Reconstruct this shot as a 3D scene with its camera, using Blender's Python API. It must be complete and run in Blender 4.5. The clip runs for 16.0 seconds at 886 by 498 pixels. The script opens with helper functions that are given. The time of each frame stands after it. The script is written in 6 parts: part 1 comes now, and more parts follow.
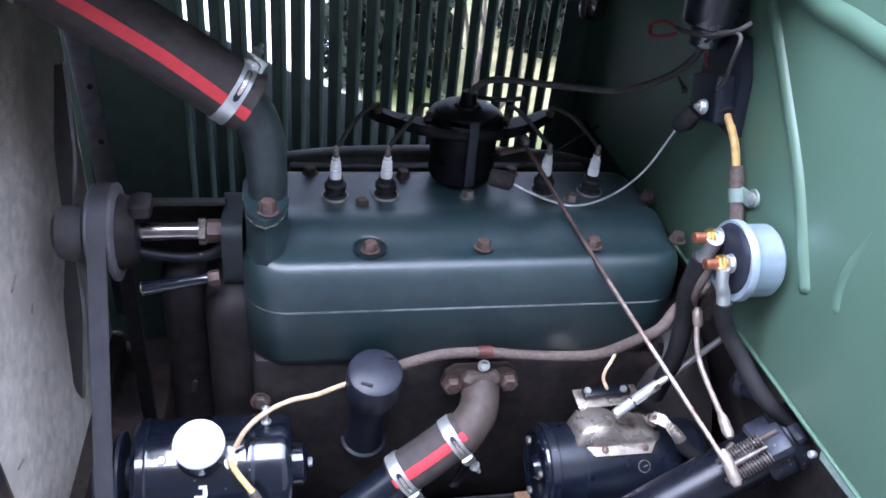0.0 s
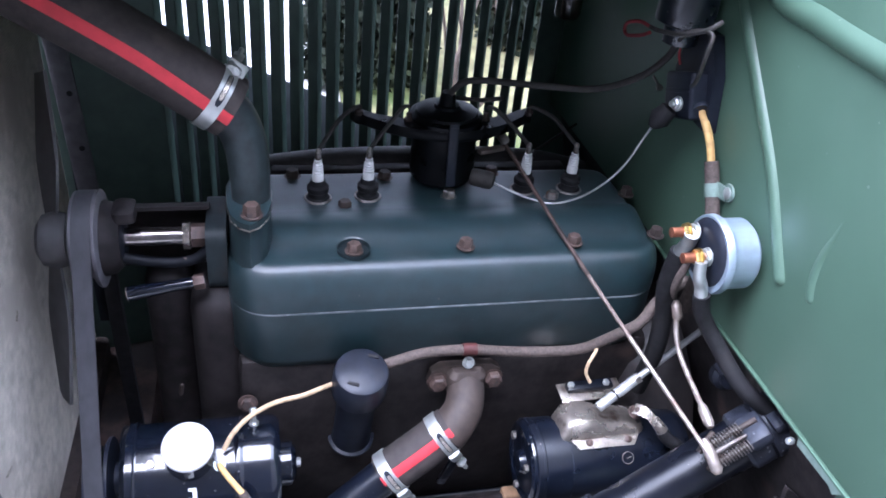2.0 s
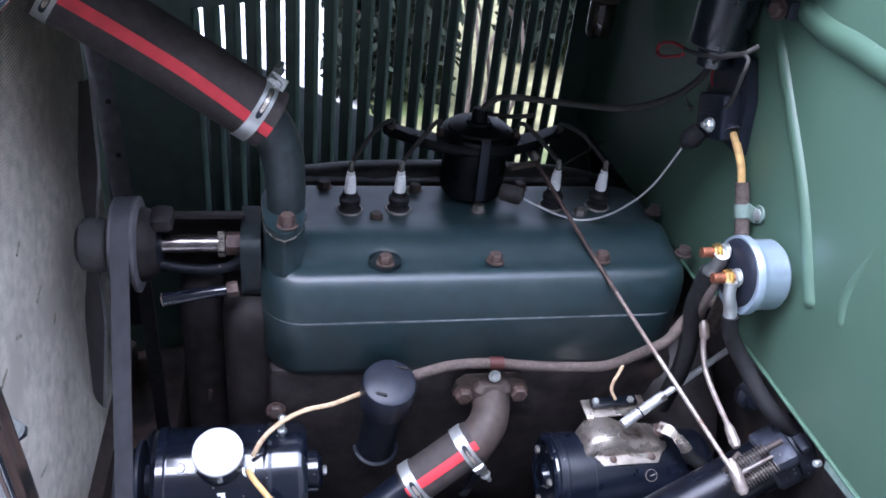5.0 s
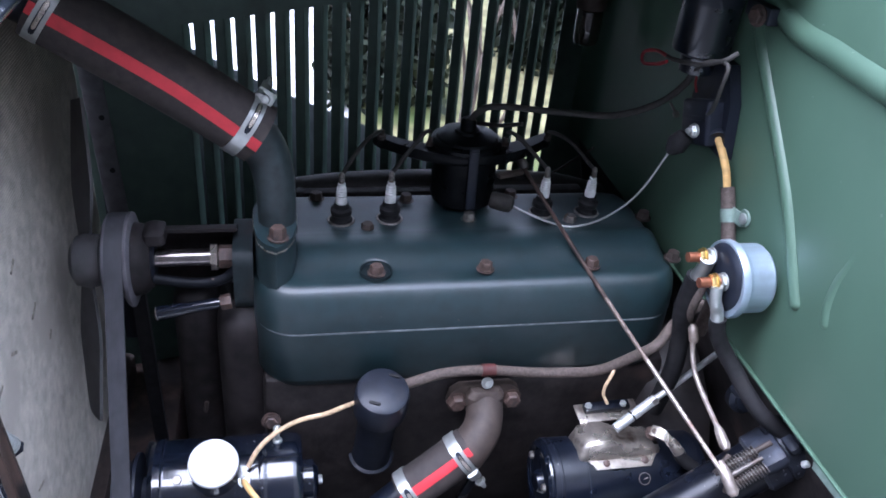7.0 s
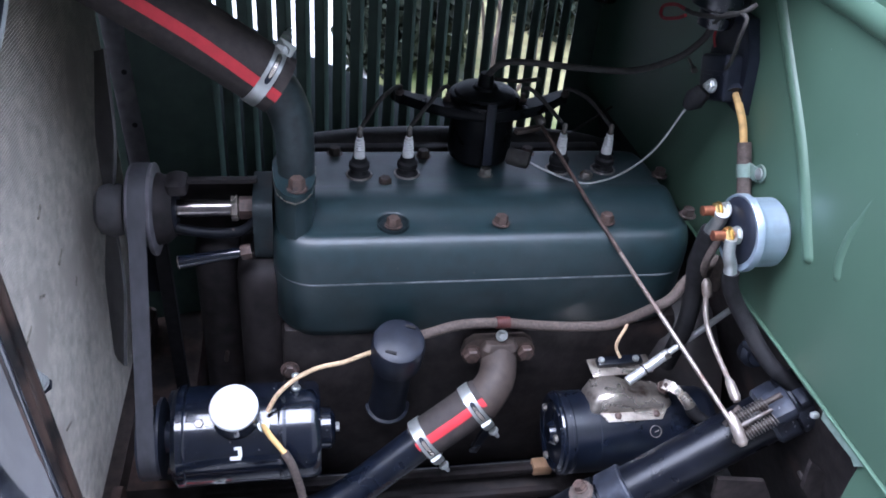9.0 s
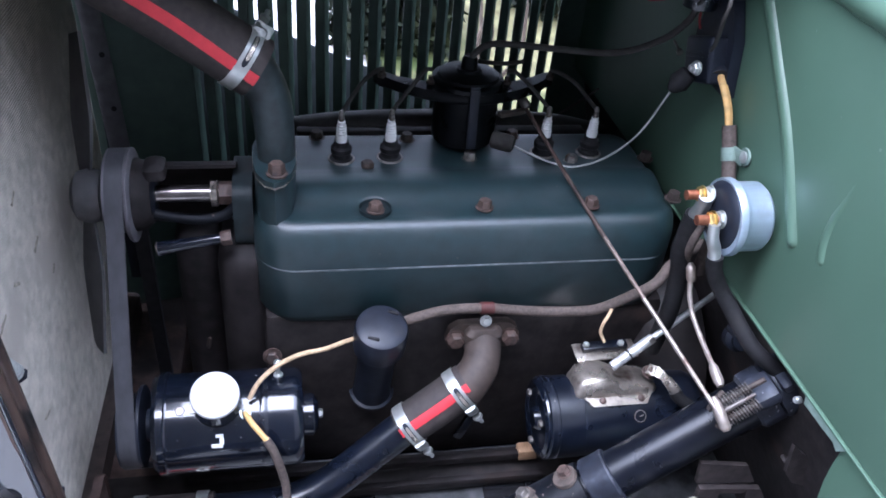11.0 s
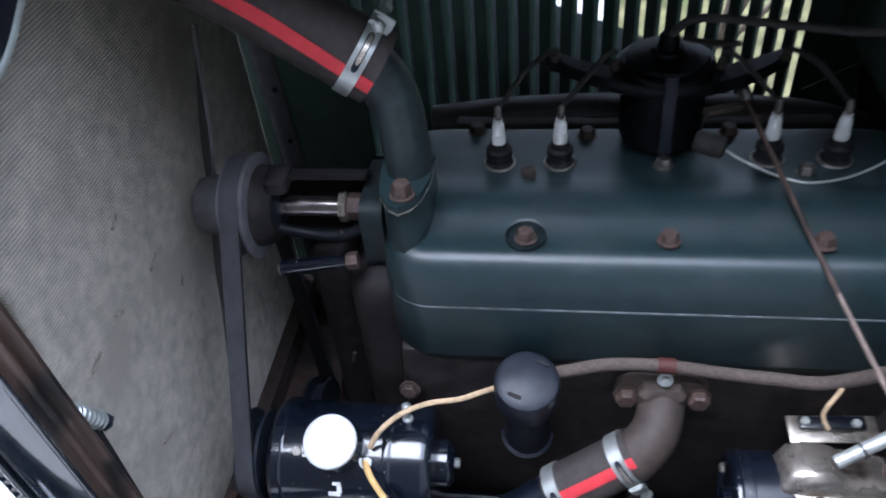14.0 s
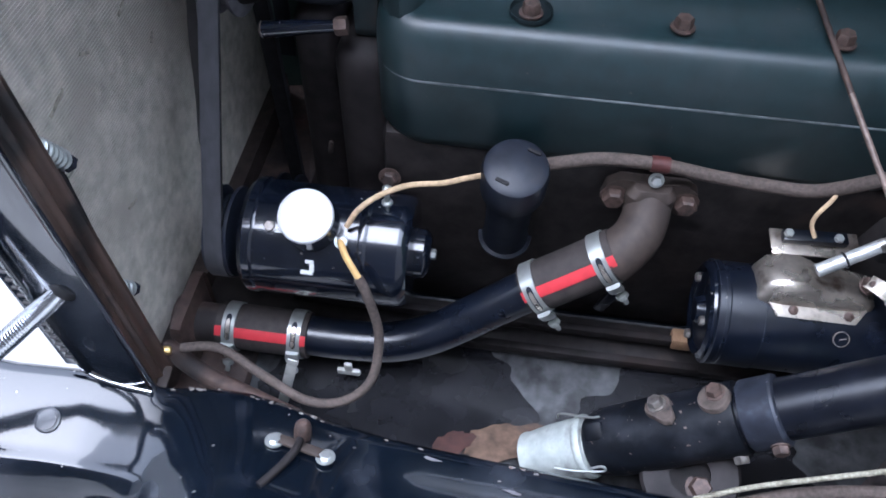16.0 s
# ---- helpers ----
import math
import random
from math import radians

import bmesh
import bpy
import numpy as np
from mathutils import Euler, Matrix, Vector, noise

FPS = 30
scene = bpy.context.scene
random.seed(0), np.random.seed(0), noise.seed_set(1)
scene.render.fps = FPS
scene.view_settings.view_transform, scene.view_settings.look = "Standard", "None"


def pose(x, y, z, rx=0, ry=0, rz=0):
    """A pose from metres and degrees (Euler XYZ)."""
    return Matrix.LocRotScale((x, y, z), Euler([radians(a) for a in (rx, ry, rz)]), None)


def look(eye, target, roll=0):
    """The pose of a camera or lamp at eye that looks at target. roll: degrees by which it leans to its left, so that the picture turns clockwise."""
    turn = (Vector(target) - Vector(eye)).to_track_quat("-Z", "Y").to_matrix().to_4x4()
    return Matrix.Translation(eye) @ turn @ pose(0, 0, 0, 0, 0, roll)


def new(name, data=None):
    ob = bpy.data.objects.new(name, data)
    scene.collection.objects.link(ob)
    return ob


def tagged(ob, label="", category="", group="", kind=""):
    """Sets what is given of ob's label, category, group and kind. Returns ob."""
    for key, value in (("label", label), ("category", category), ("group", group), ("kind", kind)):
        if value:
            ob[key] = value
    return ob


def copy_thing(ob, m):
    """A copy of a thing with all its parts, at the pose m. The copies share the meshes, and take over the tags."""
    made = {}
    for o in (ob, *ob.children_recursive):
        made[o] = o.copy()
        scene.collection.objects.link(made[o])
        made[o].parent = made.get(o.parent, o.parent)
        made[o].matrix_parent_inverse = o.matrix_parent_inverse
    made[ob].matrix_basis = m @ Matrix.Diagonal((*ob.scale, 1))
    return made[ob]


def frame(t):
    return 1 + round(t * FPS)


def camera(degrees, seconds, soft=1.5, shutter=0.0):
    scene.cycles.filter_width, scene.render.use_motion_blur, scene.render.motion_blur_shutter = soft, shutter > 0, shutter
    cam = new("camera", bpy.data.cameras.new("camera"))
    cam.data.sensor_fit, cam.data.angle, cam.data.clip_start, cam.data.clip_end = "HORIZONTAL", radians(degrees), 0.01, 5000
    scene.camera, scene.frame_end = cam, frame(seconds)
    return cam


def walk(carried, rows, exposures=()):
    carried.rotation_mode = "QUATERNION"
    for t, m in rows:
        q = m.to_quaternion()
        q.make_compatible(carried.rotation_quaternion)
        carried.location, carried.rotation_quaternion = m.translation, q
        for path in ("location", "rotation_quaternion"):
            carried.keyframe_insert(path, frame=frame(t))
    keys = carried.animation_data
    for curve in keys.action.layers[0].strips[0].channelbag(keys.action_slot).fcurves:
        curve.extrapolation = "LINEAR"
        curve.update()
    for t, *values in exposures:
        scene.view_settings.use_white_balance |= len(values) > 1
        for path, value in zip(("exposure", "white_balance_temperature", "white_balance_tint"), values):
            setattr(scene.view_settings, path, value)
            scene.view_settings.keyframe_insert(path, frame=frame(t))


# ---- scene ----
cam = camera(58.0, 16.0, 1.7, 0.5)
PATH = [
    (0, (-0.236, -0.784, 1.417), (0.149, 0.839, 0.315), 6.4),
    (0.5, (-0.238, -0.775, 1.415), (0.158, 0.843, 0.309), 6.3),
    (1, (-0.233, -0.773, 1.422), (0.191, 0.844, 0.324), 5.9),
    (1.5, (-0.221, -0.784, 1.426), (0.211, 0.828, 0.325), 5.5),
    (2, (-0.24, -0.794, 1.424), (0.19, 0.82, 0.324), 6.1),
    (2.5, (-0.244, -0.793, 1.422), (0.168, 0.821, 0.314), 5.7),
    (3, (-0.25, -0.794, 1.419), (0.155, 0.817, 0.305), 6.1),
    (3.5, (-0.253, -0.797, 1.428), (0.156, 0.822, 0.327), 6.8),
    (4, (-0.255, -0.797, 1.432), (0.151, 0.83, 0.342), 7.0),
    (4.5, (-0.264, -0.794, 1.428), (0.137, 0.836, 0.342), 7.2),
    (5, (-0.262, -0.798, 1.431), (0.135, 0.838, 0.351), 6.8),
    (7.5, (-0.249, -0.811, 1.447), (0.138, 0.833, 0.376), 5.4),
    (8, (-0.251, -0.819, 1.451), (0.126, 0.825, 0.377), 5.2),
    (8.5, (-0.254, -0.828, 1.434), (0.108, 0.801, 0.331), 5.5),
    (9, (-0.251, -0.83, 1.431), (0.096, 0.781, 0.297), 5.5),
    (11.5, (-0.225, -0.814, 1.428), (0.14, 0.749, 0.235), 5.9),
    (12, (-0.177, -0.796, 1.419), (0.021, 0.761, 0.179), 5.4),
    (12.5, (-0.084, -0.778, 1.427), (-0.141, 0.767, 0.158), 3.2),
    (13, (-0.017, -0.753, 1.435), (-0.224, 0.762, 0.145), -0.1),
    (13.5, (-0.038, -0.706, 1.437), (-0.273, 0.809, 0.152), -2.9),
    (14, (-0.106, -0.597, 1.411), (-0.391, 0.869, 0.08), -6.2),
    (14.5, (-0.128, -0.512, 1.356), (-0.418, 0.805, -0.12), -7.4),
    (15, (-0.125, -0.518, 1.344), (-0.459, 0.706, -0.202), -9.2),
    (15.5, (-0.099, -0.584, 1.336), (-0.381, 0.61, -0.244), -5.9),
    (16, (-0.137, -0.636, 1.323), (-0.288, 0.605, -0.239), 1.4),
]
EXPOSURES = [(0.0, 1.83, 5350.0, 22.0), (5.0, 1.56, 5350.0, 22.0), (9.0, 1.38, 5350.0, 19.5), (11.5, 1.47, 5350.0, 19.5), (12.0, 1.32, 5400.0, 19.5), (13.0, 1.12, 5400.0, 17.0), (14.0, 1.05, 5450.0, 14.0), (14.5, 1.15, 5550.0, 16.0), (15.0, 1.00, 5500.0, 15.0), (16.0, 1.02, 5400.0, 15.0)]
walk(cam, [(t, look(eye, target, roll)) for t, eye, target, roll in PATH], EXPOSURES)

# ---- world and light ----
scene.view_settings.exposure = 0.0
world = bpy.data.worlds.new("overcast_sky")
scene.world = world
world.use_nodes = True
wn, wl = world.node_tree.nodes, world.node_tree.links
wn.clear()
w_out, w_bg, w_sky, w_hsv = (wn.new(k) for k in ("ShaderNodeOutputWorld", "ShaderNodeBackground", "ShaderNodeTexSky", "ShaderNodeHueSaturation"))
w_sky.sky_type, w_sky.sun_disc = "NISHITA", False
w_sky.sun_elevation, w_sky.sun_rotation = radians(68), radians(231)
w_sky.air_density, w_sky.dust_density, w_sky.ozone_density = 1.0, 4.0, 1.0
w_hsv.inputs["Saturation"].default_value = 0.5
w_mix = wn.new("ShaderNodeMix")
w_mix.data_type = "RGBA"
w_mix.inputs["Factor"].default_value = 0.7
w_co, w_sep, w_rng, w_mul = (wn.new(k) for k in ("ShaderNodeTexCoord", "ShaderNodeSeparateXYZ", "ShaderNodeMapRange", "ShaderNodeVectorMath"))
w_rng.inputs["To Min"].default_value, w_rng.inputs["To Max"].default_value = 0.12, 1.0
w_mul.operation = "SCALE"
w_mul.inputs[0].default_value = (12.4, 13.0, 14.0)
wl.new(w_co.outputs["Generated"], w_sep.inputs[0])
wl.new(w_sep.outputs["Z"], w_rng.inputs["Value"])
wl.new(w_rng.outputs[0], w_mul.inputs["Scale"])
wl.new(w_mul.outputs[0], w_mix.inputs["B"])
w_bg.inputs["Strength"].default_value = 0.3
wl.new(w_sky.outputs[0], w_hsv.inputs["Color"])
wl.new(w_hsv.outputs[0], w_mix.inputs["A"])
wl.new(w_mix.outputs["Result"], w_bg.inputs["Color"])
wl.new(w_bg.outputs[0], w_out.inputs[0])
sun_data = bpy.data.lights.new("sun", "SUN")
sun_data.energy, sun_data.angle, sun_data.color = 1.55, radians(46), (1.0, 0.97, 0.93)
sun = new("sun", sun_data)
sun.matrix_world = look((-1.0, -0.8, 4.1), (0, 0, 0.8))

# ---- materials ----


def shade(name, color, rough=0.5, metal=0.0, var=0.25, scale=40.0, bump=0.1, dirt_or_sheen=None, patch_amount=0.3, patch_scale=9.0, coat=0.0, spec=0.5, grain=None, coat_ior=1.5, spread=0.13, specks=None, coat_rough=None, world_size=False):
    """A surface: base colour with fine and broad variation, optional patches of a second colour, and fine relief."""
    m = bpy.data.materials.new(name)
    m.use_nodes = True
    n, l = m.node_tree.nodes, m.node_tree.links
    b = n["Principled BSDF"]
    co = n.new("ShaderNodeTexCoord")
    fine, broad = n.new("ShaderNodeTexNoise"), n.new("ShaderNodeTexNoise")
    fine.inputs["Scale"].default_value, fine.inputs["Detail"].default_value = scale, 6.0
    broad.inputs["Scale"].default_value, broad.inputs["Detail"].default_value = patch_scale, 5.0
    source = n.new("ShaderNodeNewGeometry").outputs["Position"] if world_size else co.outputs["Object"]
    if grain:
        mp = n.new("ShaderNodeMapping")
        mp.inputs["Scale"].default_value = grain
        l.new(source, mp.inputs["Vector"])
        l.new(mp.outputs[0], fine.inputs["Vector"])
    else:
        l.new(source, fine.inputs["Vector"])
    l.new(source, broad.inputs["Vector"])
    ramp = n.new("ShaderNodeValToRGB")
    ramp.color_ramp.elements[0].position, ramp.color_ramp.elements[1].position = 0.3, 0.7
    ramp.color_ramp.elements[0].color = (*[c * (1 - var) for c in color], 1)
    ramp.color_ramp.elements[1].color = (*[min(1, c * (1 + var)) for c in color], 1)
    l.new(fine.outputs["Fac"], ramp.inputs[0])
    mask = n.new("ShaderNodeValToRGB")
    edge = 0.72 - 0.42 * patch_amount
    mask.color_ramp.elements[0].position, mask.color_ramp.elements[1].position = edge, min(1.0, edge + 0.14)
    l.new(broad.outputs["Fac"], mask.inputs[0])
    mix = n.new("ShaderNodeMix")
    mix.data_type = "RGBA"
    d = dirt_or_sheen or tuple(c * 0.7 for c in color)
    mix.inputs["B"].default_value = (*d, 1)
    l.new(mask.outputs[0], mix.inputs["Factor"])
    l.new(ramp.outputs[0], mix.inputs["A"])
    top = mix.outputs["Result"]
    if specks:
        dots, lim, over = n.new("ShaderNodeTexNoise"), n.new("ShaderNodeMapRange"), n.new("ShaderNodeMix")
        dots.inputs["Scale"].default_value, dots.inputs["Detail"].default_value = specks[0], 2.0
        l.new(source, dots.inputs["Vector"])
        lim.inputs["From Min"].default_value, lim.inputs["From Max"].default_value = specks[1], specks[1] + 0.03
        l.new(dots.outputs["Fac"], lim.inputs["Value"])
        over.data_type = "RGBA"
        over.inputs["B"].default_value = (*specks[2], 1)
        l.new(lim.outputs[0], over.inputs["Factor"])
        l.new(top, over.inputs["A"])
        top = over.outputs["Result"]
    l.new(top, b.inputs["Base Color"])
    rr = n.new("ShaderNodeMapRange")
    rr.inputs["To Min"].default_value, rr.inputs["To Max"].default_value = max(0.03, rough - spread), min(1.0, rough + spread)
    l.new(broad.outputs["Fac"], rr.inputs["Value"])
    l.new(rr.outputs[0], b.inputs["Roughness"])
    b.inputs["Metallic"].default_value = metal
    b.inputs["Coat Weight"].default_value = coat
    b.inputs["Coat Roughness"].default_value, b.inputs["Coat IOR"].default_value = (coat_rough or (0.22 if rough > 0.25 else 0.05)), coat_ior
    b.inputs["Specular IOR Level"].default_value = spec
    if bump:
        bp = n.new("ShaderNodeBump")
        bp.inputs["Strength"].default_value, bp.inputs["Distance"].default_value = bump, 0.002
        l.new(fine.outputs["Fac"], bp.inputs["Height"])
        l.new(bp.outputs[0], b.inputs["Normal"])
    return m


ENGINE_GREEN = shade("engine_green_enamel", (0.0105, 0.026, 0.0295), 0.5, 0, 0.25, 55, 0.1, (0.02, 0.035, 0.039), 0.5, 18, coat=0.9, coat_ior=1.5, coat_rough=0.4, spec=0.35, spread=0.2, specks=(150, 0.735, (0.06, 0.055, 0.05)))
BODY_GREEN = shade("body_green_paint", (0.07411, 0.134, 0.08934), 0.46, 0, 0.08, 7, 0.16, (0.082, 0.144, 0.098), 0.5, 5, specks=(90, 0.745, (0.13, 0.19, 0.15)))
HOOD_GREEN = shade("bonnet_inner_green", (0.06634, 0.1042, 0.0853), 0.55, 0, 0.15, 40, 0.08, (0.05, 0.06, 0.052), 0.3, 8)
BLACK_GLOSS = shade("black_enamel", (0.004, 0.006, 0.012), 0.3, 0, 0.3, 60, 0.02, (0.014, 0.016, 0.02), 0.2, 26, coat=0.4, coat_ior=1.5, specks=(170, 0.735, (0.15, 0.14, 0.13)))
BLACK_SATIN = shade("black_satin_paint", (0.0133, 0.01615, 0.0247), 0.4, 0, 0.3, 60, 0.12, (0.024, 0.022, 0.022), 0.25, 20, spec=0.32)
# The blue-grey second tone holds paint haze and painted sky reflection together.
FENDER_BLACK = shade("wing_black_lacquer", (0.003, 0.005, 0.009), 0.14, 0, 0.2, 30, 0.0, (0.022, 0.025, 0.033), 0.4, 11, coat=0.8, spec=0.22, coat_ior=1.5, specks=(110, 0.735, (0.2, 0.19, 0.18)))
BLACK_RUBBER = shade("black_rubber", (0.0153, 0.01496, 0.01615), 0.65, 0, 0.3, 90, 0.15, (0.022, 0.02, 0.019), 0.3, 20, spec=0.22)
HOSE_RUBBER = shade("weathered_hose_rubber", (0.036, 0.0288, 0.0264), 0.75, 0, 0.25, 110, 0.25, (0.07, 0.055, 0.048), 0.35, 16)
BELT_RUBBER = shade("worn_belt_rubber", (0.05, 0.05, 0.055), 0.6, 0, 0.2, 90, 0.15, (0.08, 0.08, 0.085), 0.3, 12, grain=(1, 1, 0.05))
RED = shade("red_hose_stripe", (0.55, 0.035, 0.045), 0.55, 0, 0.12, 70, 0.05, (0.4, 0.03, 0.035), 0.2, 25)
RUST = shade("rusty_cast_iron", (0.06875, 0.04375, 0.035), 0.72, 0.1, 0.4, 70, 0.5, (0.02, 0.016, 0.015), 0.5, 12)
RUST_BOLT = shade("rusty_bolt_head", (0.085, 0.056, 0.046), 0.58, 0.2, 0.4, 160, 0.4, (0.05, 0.038, 0.035), 0.45, 70)
BARE_BOLT = shade("bare_steel_bolt", (0.26, 0.24, 0.22), 0.42, 0.8, 0.3, 160, 0.3, (0.16, 0.11, 0.08), 0.4, 60)
IRON = shade("oily_bare_iron", (0.0518, 0.0378, 0.0308), 0.68, 0.1, 0.35, 70, 0.4, (0.04, 0.03, 0.027), 0.48, 18)
BLOCK_IRON = shade("oily_dark_block", (0.01714, 0.01392, 0.01339), 0.55, 0.1, 0.6, 60, 0.5, (0.05, 0.033, 0.027), 0.3, 14)
ZINC = shade("zinc_plate", (0.5, 0.52, 0.5), 0.38, 0.75, 0.12, 80, 0.08, (0.38, 0.39, 0.36), 0.35, 25)
SOLENOID_CAN = shade("brushed_zinc_can", (0.5, 0.6, 0.7), 0.36, 0.7, 0.08, 120, 0.05, (0.42, 0.5, 0.58), 0.4, 30, grain=(0.1, 1, 1))
CHROME = shade("polished_metal", (0.8, 0.81, 0.83), 0.1, 1.0, 0.05, 60, 0.0, (0.7, 0.7, 0.72), 0.3, 20)
TIN = shade("worn_plated_tin", (0.58, 0.52, 0.45), 0.28, 0.85, 0.22, 60, 0.15, (0.2, 0.15, 0.12), 0.38, 32)
CAP_METAL = shade("bright_cutout_cap", (0.93, 0.94, 0.95), 0.55, 0.6, 0.02, 60, 0.0, (0.92, 0.93, 0.94), 0.2, 20)
CERAMIC = shade("white_ceramic", (0.82, 0.82, 0.8), 0.22, 0, 0.03, 60, 0.0, (0.7, 0.69, 0.66), 0.2, 60)
COPPER = shade("copper", (0.5, 0.19, 0.11), 0.4, 0.85, 0.2, 120, 0.1, (0.3, 0.11, 0.07), 0.35, 80)
BRASS = shade("brass", (0.62, 0.44, 0.17), 0.3, 0.95, 0.15, 120, 0.1, (0.45, 0.3, 0.12), 0.3, 80)
YELLOW = shade("yellow_wire", (0.6, 0.38, 0.14), 0.6, 0, 0.18, 120, 0.1, (0.42, 0.26, 0.1), 0.3, 40)
TAN = shade("tan_cloth_wire", (0.5, 0.36, 0.22), 0.75, 0, 0.25, 200, 0.3, (0.35, 0.24, 0.15), 0.3, 40)
LOOM = shade("brown_cloth_loom", (0.085, 0.065, 0.055), 0.85, 0, 0.3, 260, 0.5, (0.13, 0.1, 0.085), 0.35, 30)
GREY_WIRE = shade("grey_rubber_wire", (0.039, 0.0364, 0.0338), 0.7, 0, 0.25, 150, 0.15, (0.055, 0.05, 0.046), 0.35, 30, spec=0.3)
CORE = shade("dusty_radiator_core", (0.457, 0.4232, 0.3556), 0.75, 0.05, 0.22, 60, 0.2, (0.39, 0.355, 0.3), 0.5, 9, world_size=True)
TAN_BLOCK = shade("tan_packing", (0.3, 0.18, 0.1), 0.8, 0, 0.3, 80, 0.3, (0.15, 0.09, 0.05), 0.3, 30)
STRIP = shade("rusty_brown_strip", (0.08, 0.052, 0.04), 0.36, 0.2, 0.5, 60, 0.3, (0.014, 0.012, 0.011), 0.5, 15, grain=(1, 1, 0.1))
PAN = shade("oil_stained_pan", (0.069, 0.0713, 0.0736), 0.42, 0.2, 0.4, 60, 0.35, (0.02, 0.02, 0.022), 0.5, 24)
GRAVEL = shade("pale_concrete", (0.4, 0.39, 0.37), 0.9, 0, 0.12, 12, 0.3, (0.33, 0.32, 0.3), 0.4, 0.8)
LEAF = shade("hedge_leaves", (0.012, 0.016, 0.01), 0.7, 0, 0.5, 14, 0.2, (0.024, 0.03, 0.012), 0.45, 2.5, spec=0.08)
BARK = shade("bark", (0.08, 0.06, 0.045), 0.85, 0, 0.4, 20, 0.4, (0.05, 0.04, 0.03), 0.4, 5)

# ---- mesh tools ----


def V(*a):
    return Vector(a)


def frame_of(axis):
    a = Vector(axis).normalized()
    u = a.orthogonal() if abs(a.x) > 0.9 or abs(a.z) > 0.9 else a.cross(V(0, 0, 1))
    u.normalize()
    if abs(a.z) > 0.9:
        u = (V(1, 0, 0) - a * a.x).normalized()
    return a, u, a.cross(u).normalized()


def loft(bm, rings, closed=True, cap0=True, cap1=True):
    """Rings of points, each ring joined to the next."""
    vs = [[bm.verts.new(p) for p in ring] for ring in rings]
    k = len(vs[0])
    for a, b in zip(vs, vs[1:]):
        for i in range(k if closed else k - 1):
            bm.faces.new((a[i], a[(i + 1) % k], b[(i + 1) % k], b[i]))
    if closed and cap0:
        bm.faces.new(list(reversed(vs[0])))
    if closed and cap1:
        bm.faces.new(vs[-1])
    return vs


def lathe(profile, base, axis, seg=28, bm=None):
    """A turned form: (radius, height along the axis from base) from one end to the other."""
    bm = bm or bmesh.new()
    a, u, v = frame_of(axis)
    base = Vector(base)
    rings = []
    for r, h in profile:
        rings.append([base + a * h + (u * math.cos(t) + v * math.sin(t)) * max(r, 1e-4) for t in (2 * math.pi * i / seg for i in range(seg))])
    loft(bm, rings)
    return bm


def smooth_path(pts, step=8):
    pts = [Vector(p) for p in pts]
    if len(pts) < 3:
        return pts
    out = []
    ext = [pts[0] * 2 - pts[1], *pts, pts[-1] * 2 - pts[-2]]
    for i in range(1, len(ext) - 2):
        p0, p1, p2, p3 = ext[i - 1:i + 3]
        for k in range(step):
            t = k / step
            out.append(0.5 * (2 * p1 + (p2 - p0) * t + (2 * p0 - 5 * p1 + 4 * p2 - p3) * t * t + (3 * p1 - p0 - 3 * p2 + p3) * t ** 3))
    out.append(pts[-1])
    return out


def tube(pts, r, seg=12, bm=None, step=8, smooth=True):
    """A round tube along points; r may be one radius or one for each end."""
    bm = bm or bmesh.new()
    path = smooth_path(pts, step) if smooth else [Vector(p) for p in pts]
    r0, r1 = (r, r) if not isinstance(r, (tuple, list)) else r
    n = len(path)
    tangent = (path[1] - path[0]).normalized()
    u = tangent.orthogonal().normalized()
    rings = []
    for i, p in enumerate(path):
        t = (path[min(i + 1, n - 1)] - path[max(i - 1, 0)]).normalized()
        u = (u - t * u.dot(t)).normalized()
        v = t.cross(u)
        rad = r0 + (r1 - r0) * i / (n - 1)
        rings.append([p + (u * math.cos(2 * math.pi * k / seg) + v * math.sin(2 * math.pi * k / seg)) * rad for k in range(seg)])
    loft(bm, rings)
    return bm


def box(center, size, turn=None, bevel=0.0, bm=None, segs=2):
    bm = bm or bmesh.new()
    made = bmesh.ops.create_cube(bm, size=1.0)["verts"]
    bmesh.ops.scale(bm, vec=size, verts=made)
    if bevel:
        edges = list({e for v in made for e in v.link_edges})
        made = list({v for f in bmesh.ops.bevel(bm, geom=edges, offset=bevel, segments=segs, affect="EDGES", profile=0.5)["faces"] for v in f.verts} | {v for v in made if v.is_valid})
    m = Matrix.Translation(center) @ (Euler([radians(a) for a in turn]).to_matrix().to_4x4() if turn else Matrix())
    bmesh.ops.transform(bm, matrix=m, verts=made)
    return bm


def prism(poly, origin, u, v, depth, bm=None):
    """A plate: a polygon in the plane of u and v at origin, thickened along u x v."""
    bm = bm or bmesh.new()
    u, v, o = Vector(u).normalized(), Vector(v).normalized(), Vector(origin)
    w = u.cross(v).normalized()
    loft(bm, [[o + u * a + v * b for a, b in poly], [o + u * a + v * b + w * depth for a, b in poly]])
    bmesh.ops.recalc_face_normals(bm, faces=bm.faces)
    return bm


def rounded(x0, x1, y0, y1, r, n=7):
    pts = []
    for cx, cy, a0 in ((x1 - r, y0 + r, -90), (x1 - r, y1 - r, 0), (x0 + r, y1 - r, 90), (x0 + r, y0 + r, 180)):
        for i in range(n):
            a = radians(a0 + 90 * i / (n - 1))
            pts.append((cx + r * math.cos(a), cy + r * math.sin(a)))
    return pts


